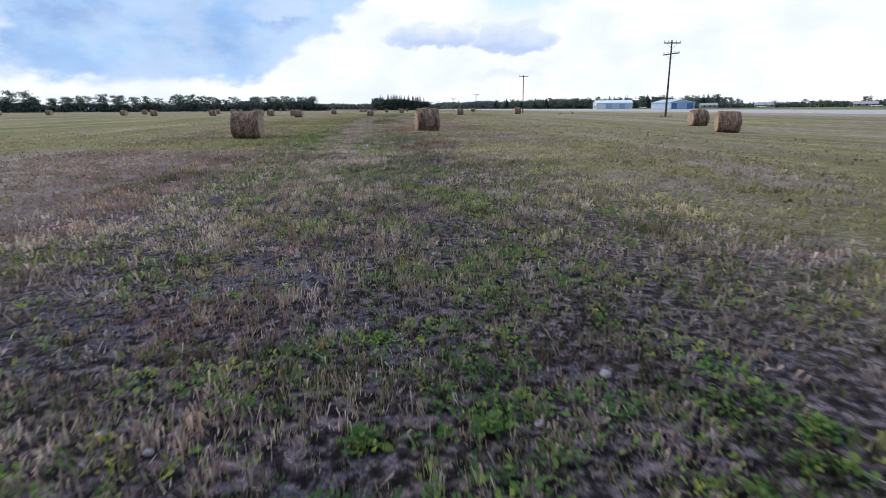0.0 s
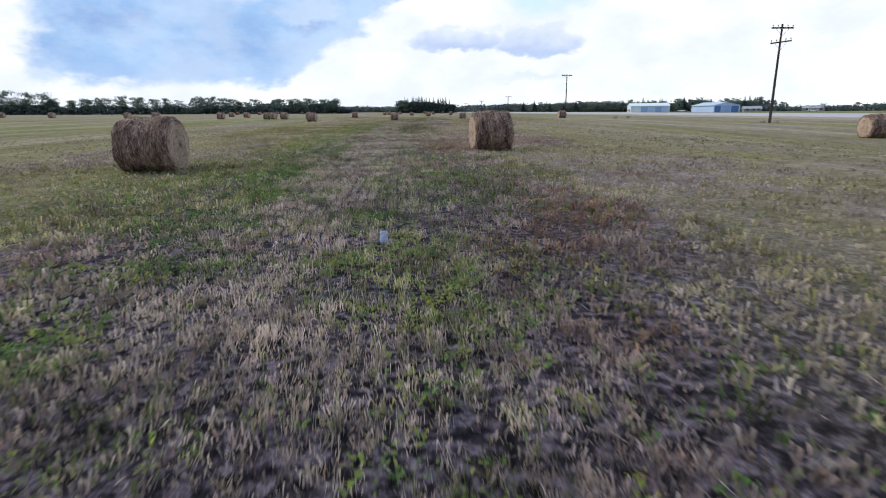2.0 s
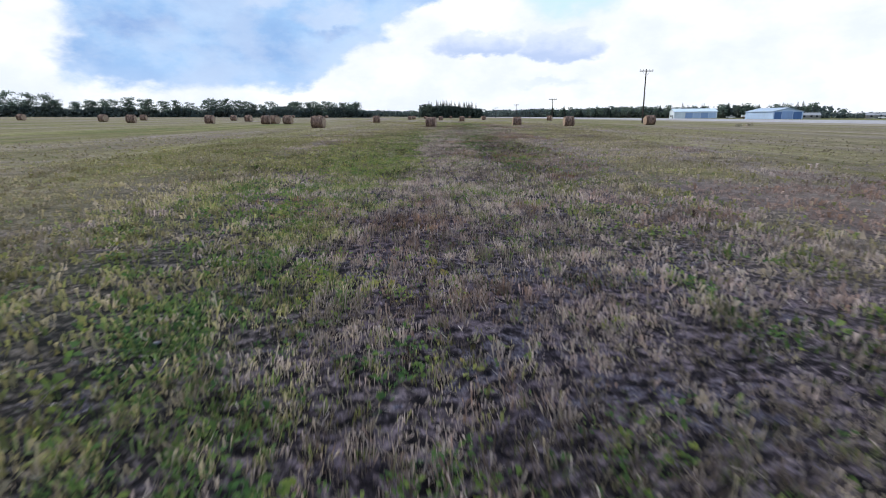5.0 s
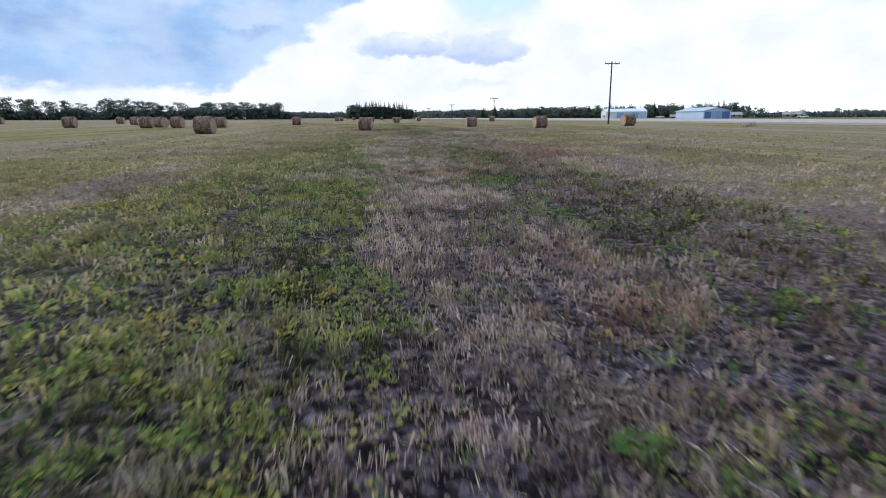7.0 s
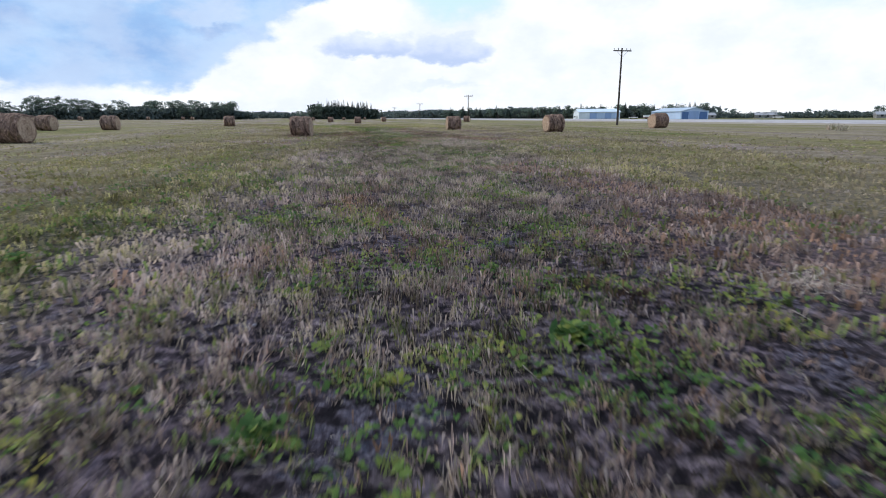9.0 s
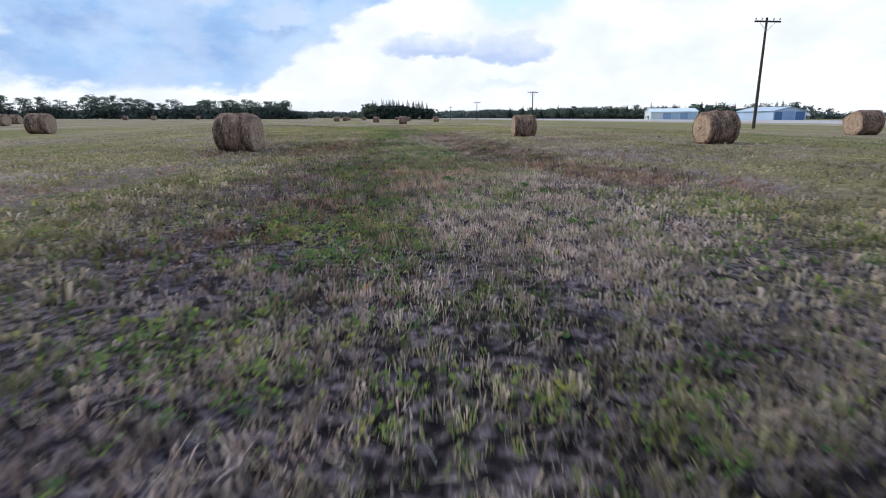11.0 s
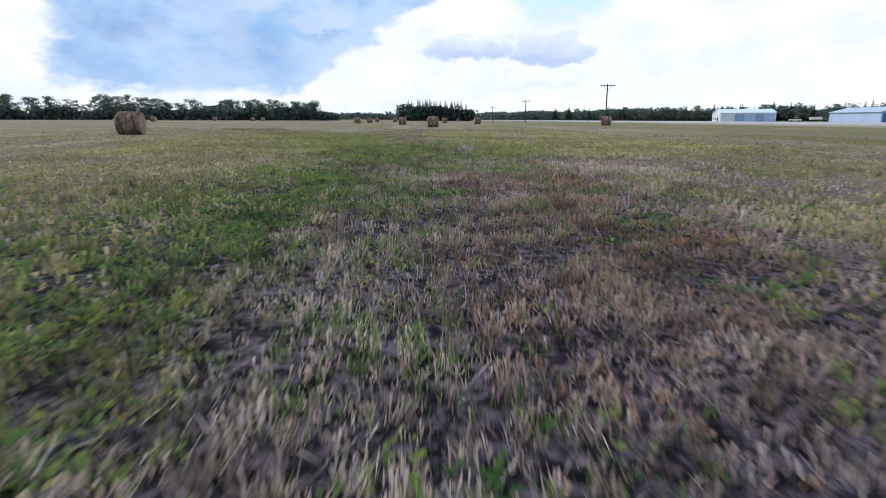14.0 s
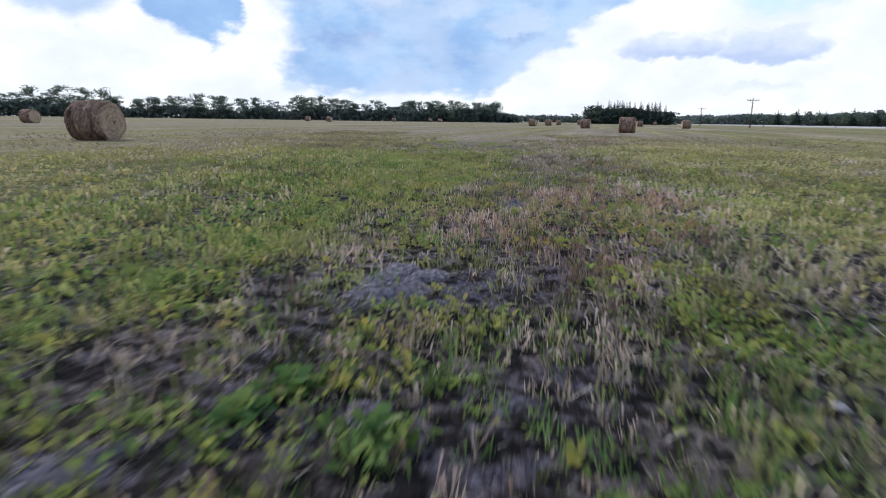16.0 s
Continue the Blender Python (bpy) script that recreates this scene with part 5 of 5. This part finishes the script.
def weed_clump(seed):
    r = np.random.default_rng(seed)
    n = 64
    yaw, rise = r.uniform(0, 2 * np.pi, n), r.uniform(0.05, 1.3, n)
    L = r.uniform(0.035, 0.085, n)
    d = np.stack([np.cos(yaw) * np.cos(rise), np.sin(yaw) * np.cos(rise), np.sin(rise)], 1)
    side = np.stack([-np.sin(yaw), np.cos(yaw), r.normal(0, 0.35, n)], 1) * (L * r.uniform(0.22, 0.40, n))[:, None]
    reach = np.abs(r.normal(0, 0.055, n))
    a = yaw + r.normal(0, 0.7, n)
    b = np.stack([np.cos(a) * reach, np.sin(a) * reach, r.uniform(0.0, 0.085, n) * np.exp(-reach * 9)], 1)
    m1, m2 = b + d * (L * 0.35)[:, None], b + d * (L * 0.75)[:, None] - np.array([0, 0, 0.10]) * L[:, None]
    tip = b + d * L[:, None] - np.array([0, 0, 0.30]) * L[:, None]
    v = np.stack([b, m1 + side, m2 + side * 0.85, tip, m2 - side * 0.85, m1 - side], 1).reshape(-1, 3)
    i = np.arange(n)[:, None] * 6
    f = np.concatenate([i + [0, 1, 5], i + [1, 2, 4], i + [1, 4, 5], i + [2, 3, 4]])
    ob = new("weed_clump", np_mesh("weed_clump", v, f, M_LEAF, np.clip(np.repeat(r.normal(0.30, 0.13, n), 6), 0, 1)))
    return tagged(ob, "leafy bright green weed clump growing in the stubble", "weed", "green weed clumps of the field", "stuff")


def dry_clump(seed, lying):
    r = np.random.default_rng(seed)
    n = 130
    yaw = r.uniform(0, 2 * np.pi, n) if not lying else r.normal(0.6, 0.9, n)
    lean = np.abs(r.normal(0.25, 0.2, n)) if not lying else r.normal(1.35, 0.14, n)
    L = r.uniform(0.06, 0.17, n)
    b = np.stack([r.normal(0, 0.07, n), r.normal(0, 0.07, n), np.full(n, 0.0) if not lying else r.uniform(0.0, 0.04, n)], 1) * (1.0 if not lying else 2.0)
    d = np.stack([np.cos(yaw) * np.sin(lean), np.sin(yaw) * np.sin(lean), np.cos(lean)], 1)
    turn = r.uniform(0, np.pi, n)
    w = np.stack([np.cos(turn), np.sin(turn), np.zeros(n)], 1) * r.uniform(0.002, 0.0042, n)[:, None]
    t = b + d * L[:, None]
    v = np.stack([b - w, b + w, t + w * 0.5, t - w * 0.5], 1).reshape(-1, 3)
    ob = new("straw_heap" if lying else "dry_grass_clump", np_mesh("dry_grass", v, np.arange(4 * n).reshape(n, 4), M_LITTER if lying else M_STALK, np.clip(np.repeat(r.normal(0.40 if lying else 0.55, 0.2, n), 4), 0, 1)))
    return tagged(ob, "loose heap of pale straw lying on the stubble" if lying else "upright tuft of dry tan grass in the stubble", "straw" if lying else "grass", "dry tufts and heaps of the field", "stuff")


def stone(seed, white=False):
    bm = bmesh.new()
    bmesh.ops.create_icosphere(bm, subdivisions=2, radius=0.05)
    for v in bm.verts:
        v.co *= 1 + 0.22 * noise.noise(v.co * 16 + Vector((seed, 0, 0)))
        v.co.z = v.co.z * 0.7 + 0.025
        v.co.x *= 1.25
    for f in bm.faces:
        f.smooth = True
    ob = part("stone", bm, M_WHITE_STONE if white else M_STONE)
    return tagged(ob, "smooth near-white field stone lying on the stubble" if white else "pale rounded field stone lying among the stubble", "stone", "larger stones of the field")


def plastic_scrap(x, y, size, turn):
    """A crumpled scrap of sheet, half upright."""
    bm = bmesh.new()
    n = 9
    grid = [[None] * n for _ in range(n)]
    for i in range(n):
        for j in range(n):
            u, v = i / (n - 1) - 0.5, j / (n - 1)
            fold = 0.22 * noise.noise(Vector((u * 5, v * 4, turn))) + 0.10 * noise.noise(Vector((u * 13, v * 11, turn + 3)))
            edge = 1 - 0.35 * abs(v - 0.45) + 0.2 * noise.noise(Vector((v * 6, turn, 1)))
            grid[i][j] = bm.verts.new((u * 0.62 * edge * size, (fold - 0.25 * u * u) * size, v * 0.95 * size + 0.06 * size * noise.noise(Vector((u * 7, turn, 2)))))
    for i in range(n - 1):
        for j in range(n - 1):
            bm.faces.new((grid[i][j], grid[i + 1][j], grid[i + 1][j + 1], grid[i][j + 1]))
    bmesh.ops.solidify(bm, geom=bm.faces[:], thickness=0.003)
    ob = part("plastic_scrap", bm, M_SCRAP)
    ob.matrix_world = pose(x, y, float(height(x, y)) - 0.006, -18, 0, turn)
    tagged(ob, "crumpled pale bluish plastic scrap lying in the stubble", "scrap", "plastic scraps on the field")


def soil_mound(mx, my, a, b, h, seed):
    r = np.random.default_rng(seed)
    na, nr = 56, 16
    th = np.linspace(0, 2 * np.pi, na, endpoint=False)
    edge = 1 + 0.9 * (value_noise(np.cos(th) * 2, np.sin(th) * 2, 0.9, seed) - 0.5) + 0.7 * (value_noise(np.cos(th) * 2, np.sin(th) * 2, 0.3, seed + 1) - 0.5)
    V = []
    for q in np.linspace(1.25, 0.0, nr):
        x, y = mx + np.cos(th) * a * q * edge, my + np.sin(th) * b * q * edge
        lump = 0.25 + 1.3 * (value_noise(x, y, 0.16, 71) - 0.3) + 0.9 * (value_noise(x, y, 0.06, 72) - 0.5)
        z = height(x, y) + h * np.clip(1 - q * q / 1.2, 0, 1) * lump + r.normal(0, 0.004, na) - 0.05 * np.clip(q - 0.55, 0, 1)
        V.append(np.stack([x, y, z], 1))
    V = np.array(V)
    V[-1] = V[-1].mean(0)
    ix = np.arange(na * nr).reshape(nr, na)
    f = np.stack([ix[:-1], np.roll(ix[:-1], -1, 1), np.roll(ix[1:], -1, 1), ix[1:]], -1).reshape(-1, 4)
    tagged(new("soil_mound", np_mesh("soil_mound", V.reshape(-1, 3), f, M_CLOD)), "low heap of pale grey crumbled soil among the weeds", "soil", "bare soil heaps of the field", "stuff")


def single_things():
    for i, row in enumerate(MOUNDS):
        soil_mound(*row, 80 + i)
    plastic_scrap(-3.19, 21.67, 0.165, 12)
    plastic_scrap(-2.2, 22.36, 0.06, 70)
    used = set()
    place([weed_clump(i) for i in range(4)], [(-9.77, 75.5, 1.3), (-8.8, 78.31, 1.2), (-7.19, 105.85, 1.5), (-7.13, 108.12, 1.2), (-7.4, 111.15, 1.0), (-3.85, 31.89, 1.3), (-3.21, 33.39, 1), (-6.31, 31.28, 1), (-2.74, 31.39, 1.4), (-8.29, 80.19, 1.5), (-9.83, 79.37, 1.3), (-8.44, 81.65, 1), (-12.51, 82.47, 1.3), (-7.79, 117.03, 1.2), (-6.89, 113.47, 1.6), (-7.06, 113.96, 1.4), (-8.38, 115.9, 1.2), (-8.3, 112.56, 1.2), (-7.82, 113.15, 1.5), (-7.5, 113.46, 1.3), (-7.75, 113.77, 1.3), (-8.87, 133.61, 1.2), (-9.69, 132.43, 1.5), (-9.13, 132.4, 1.3), (-8.6, 133.4, 1.1), (-10.32, 134.03, 1.5), (-8.16, 132.55, 1.4), (-8.4, 132.54, 1.3), (-7.97, 132.87, 1.2), (-3.12, 15.03, 0.9), (-2.62, 13.61, 1.2), (-0.96, 13.17, 1.5), (-1.56, 14.97, 1), (-0.39, 13.23, 1.4), (-0.6, 13.32, 1.2), (-0.76, 3.23, 1), (-0.12, 2.15, 1.2), (-3.24, 4.75, 0.9), (-0.73, 2.08, 1.1), (1.41, 2.06, 1.2), (-8.94, 61.03, 1.3), (-7.04, 62.82, 1.3), (-12.39, 148.88, 1.2), (-10.35, 147.15, 1.3), (-10.76, 147.29, 1.2), (-10.81, 147.08, 1.2), (-7.12, 104.29, 1.2), (-7.33, 103.06, 1.3), (-5.94, 105.21, 1.3), (-6.83, 104.28, 1), (-5.77, 104.46, 1.2)], used)
    place([dry_clump(i, False) for i in range(3)], [(-3.32, 14.72, 1.1), (-3.38, 14.62, 0.9), (-10.92, 61.77, 1.2), (-10.95, 62.1, 1.1), (-10.76, 60.97, 1.2), (-8.9, 81.26, 0.9), (-21.66, 33.04, 2.2), (-12.78, 16.46, 1.6), (-12.79, 17.34, 1.4), (-8.52, 103.7, 1.1), (-10.18, 154.48, 1.2), (25, 114.6, 4), (28.6, 119.3, 4.5), (32, 76.8, 3), (31.1, 77.7, 3)], used)
    place([dry_clump(10 + i, True) for i in range(3)], [(-3.16, 13.52, 1.2), (-2.95, 13.42, 1), (-9.05, 62.18, 1.1), (-8.97, 61.41, 1.1), (-6.8, 134.97, 1.5), (-7.37, 132.18, 1.1), (-9.25, 133.05, 1), (-8.57, 114.04, 1.3), (-8.35, 113.14, 0.9), (-6.49, 80.76, 1.4), (0.87, 8.88, 1.3), (-3.13, 4.12, 0.9), (-4.08, 137.29, 1.6), (0.46, 9.6, 1.2), (0.62, 9.4, 1.3), (0.72, 9.15, 1.2), (-8.18, 138.8, 1.2), (-8.11, 138.1, 1.2), (-8.07, 137.5, 1.1), (-8.76, 71.1, 1.2), (-8.73, 70.4, 1.1), (-6.71, 135.3, 1.2), (-9.21, 132.9, 1.0), (-6.19, 80.9, 1.3), (-8.1, 145.0, 1.1), (-8.05, 144.45, 1.1), (-8.0, 144.0, 1.1), (-7.95, 143.6, 1.1), (-7.9, 143.2, 1.0), (-7.87, 142.85, 1.0), (-6.6, 126.6, 1.1), (-6.15, 123.95, 1.1)], used)
    place([stone(i) for i in range(3)], [(-2.33, 4.11, 0.6), (-1.98, 2.14, 0.7), (-1.69, 2.01, 0.6), (0.12, 2.17, 0.6), (-2.91, 5.57, 0.9), (-1.85, 5.31, 0.8), (-0.41, 5.35, 0.8), (-0.20, 4.95, 0.5), (-9.94, 71.43, 0.4), (-9.73, 106.74, 0.7), (-7.97, 131.81, 0.6), (-9.33, 139.06, 0.7), (-8.07, 113.42, 0.6), (0.58, 2.63, 0.85), (-2.31, 4.08, 0.8), (-2.16, 16.22, 0.9), (-1.95, 15.16, 0.7), (-1.18, 14.49, 0.6), (-0.59, 13.51, 0.6), (-3.49, 31.63, 0.8), (-7.42, 31.32, 0.7), (-2.81, 32.77, 0.7), (-4.51, 31.39, 0.6), (-7.97, 131.8, 0.7), (-9.37, 132.39, 0.6), (-9.1, 147.84, 0.6), (-7.59, 61.76, 0.5)], used, 0.01)
    place([stone(7, True), stone(9, True)], [(-5.445, 34.85, 1.75), (-5.84, 36.93, 0.9), (-6.55, 37.5, 0.8)], used, 0.005)


single_things()

# ---- ground cover, last ----
stubble()
weeds()
litter()
stones()
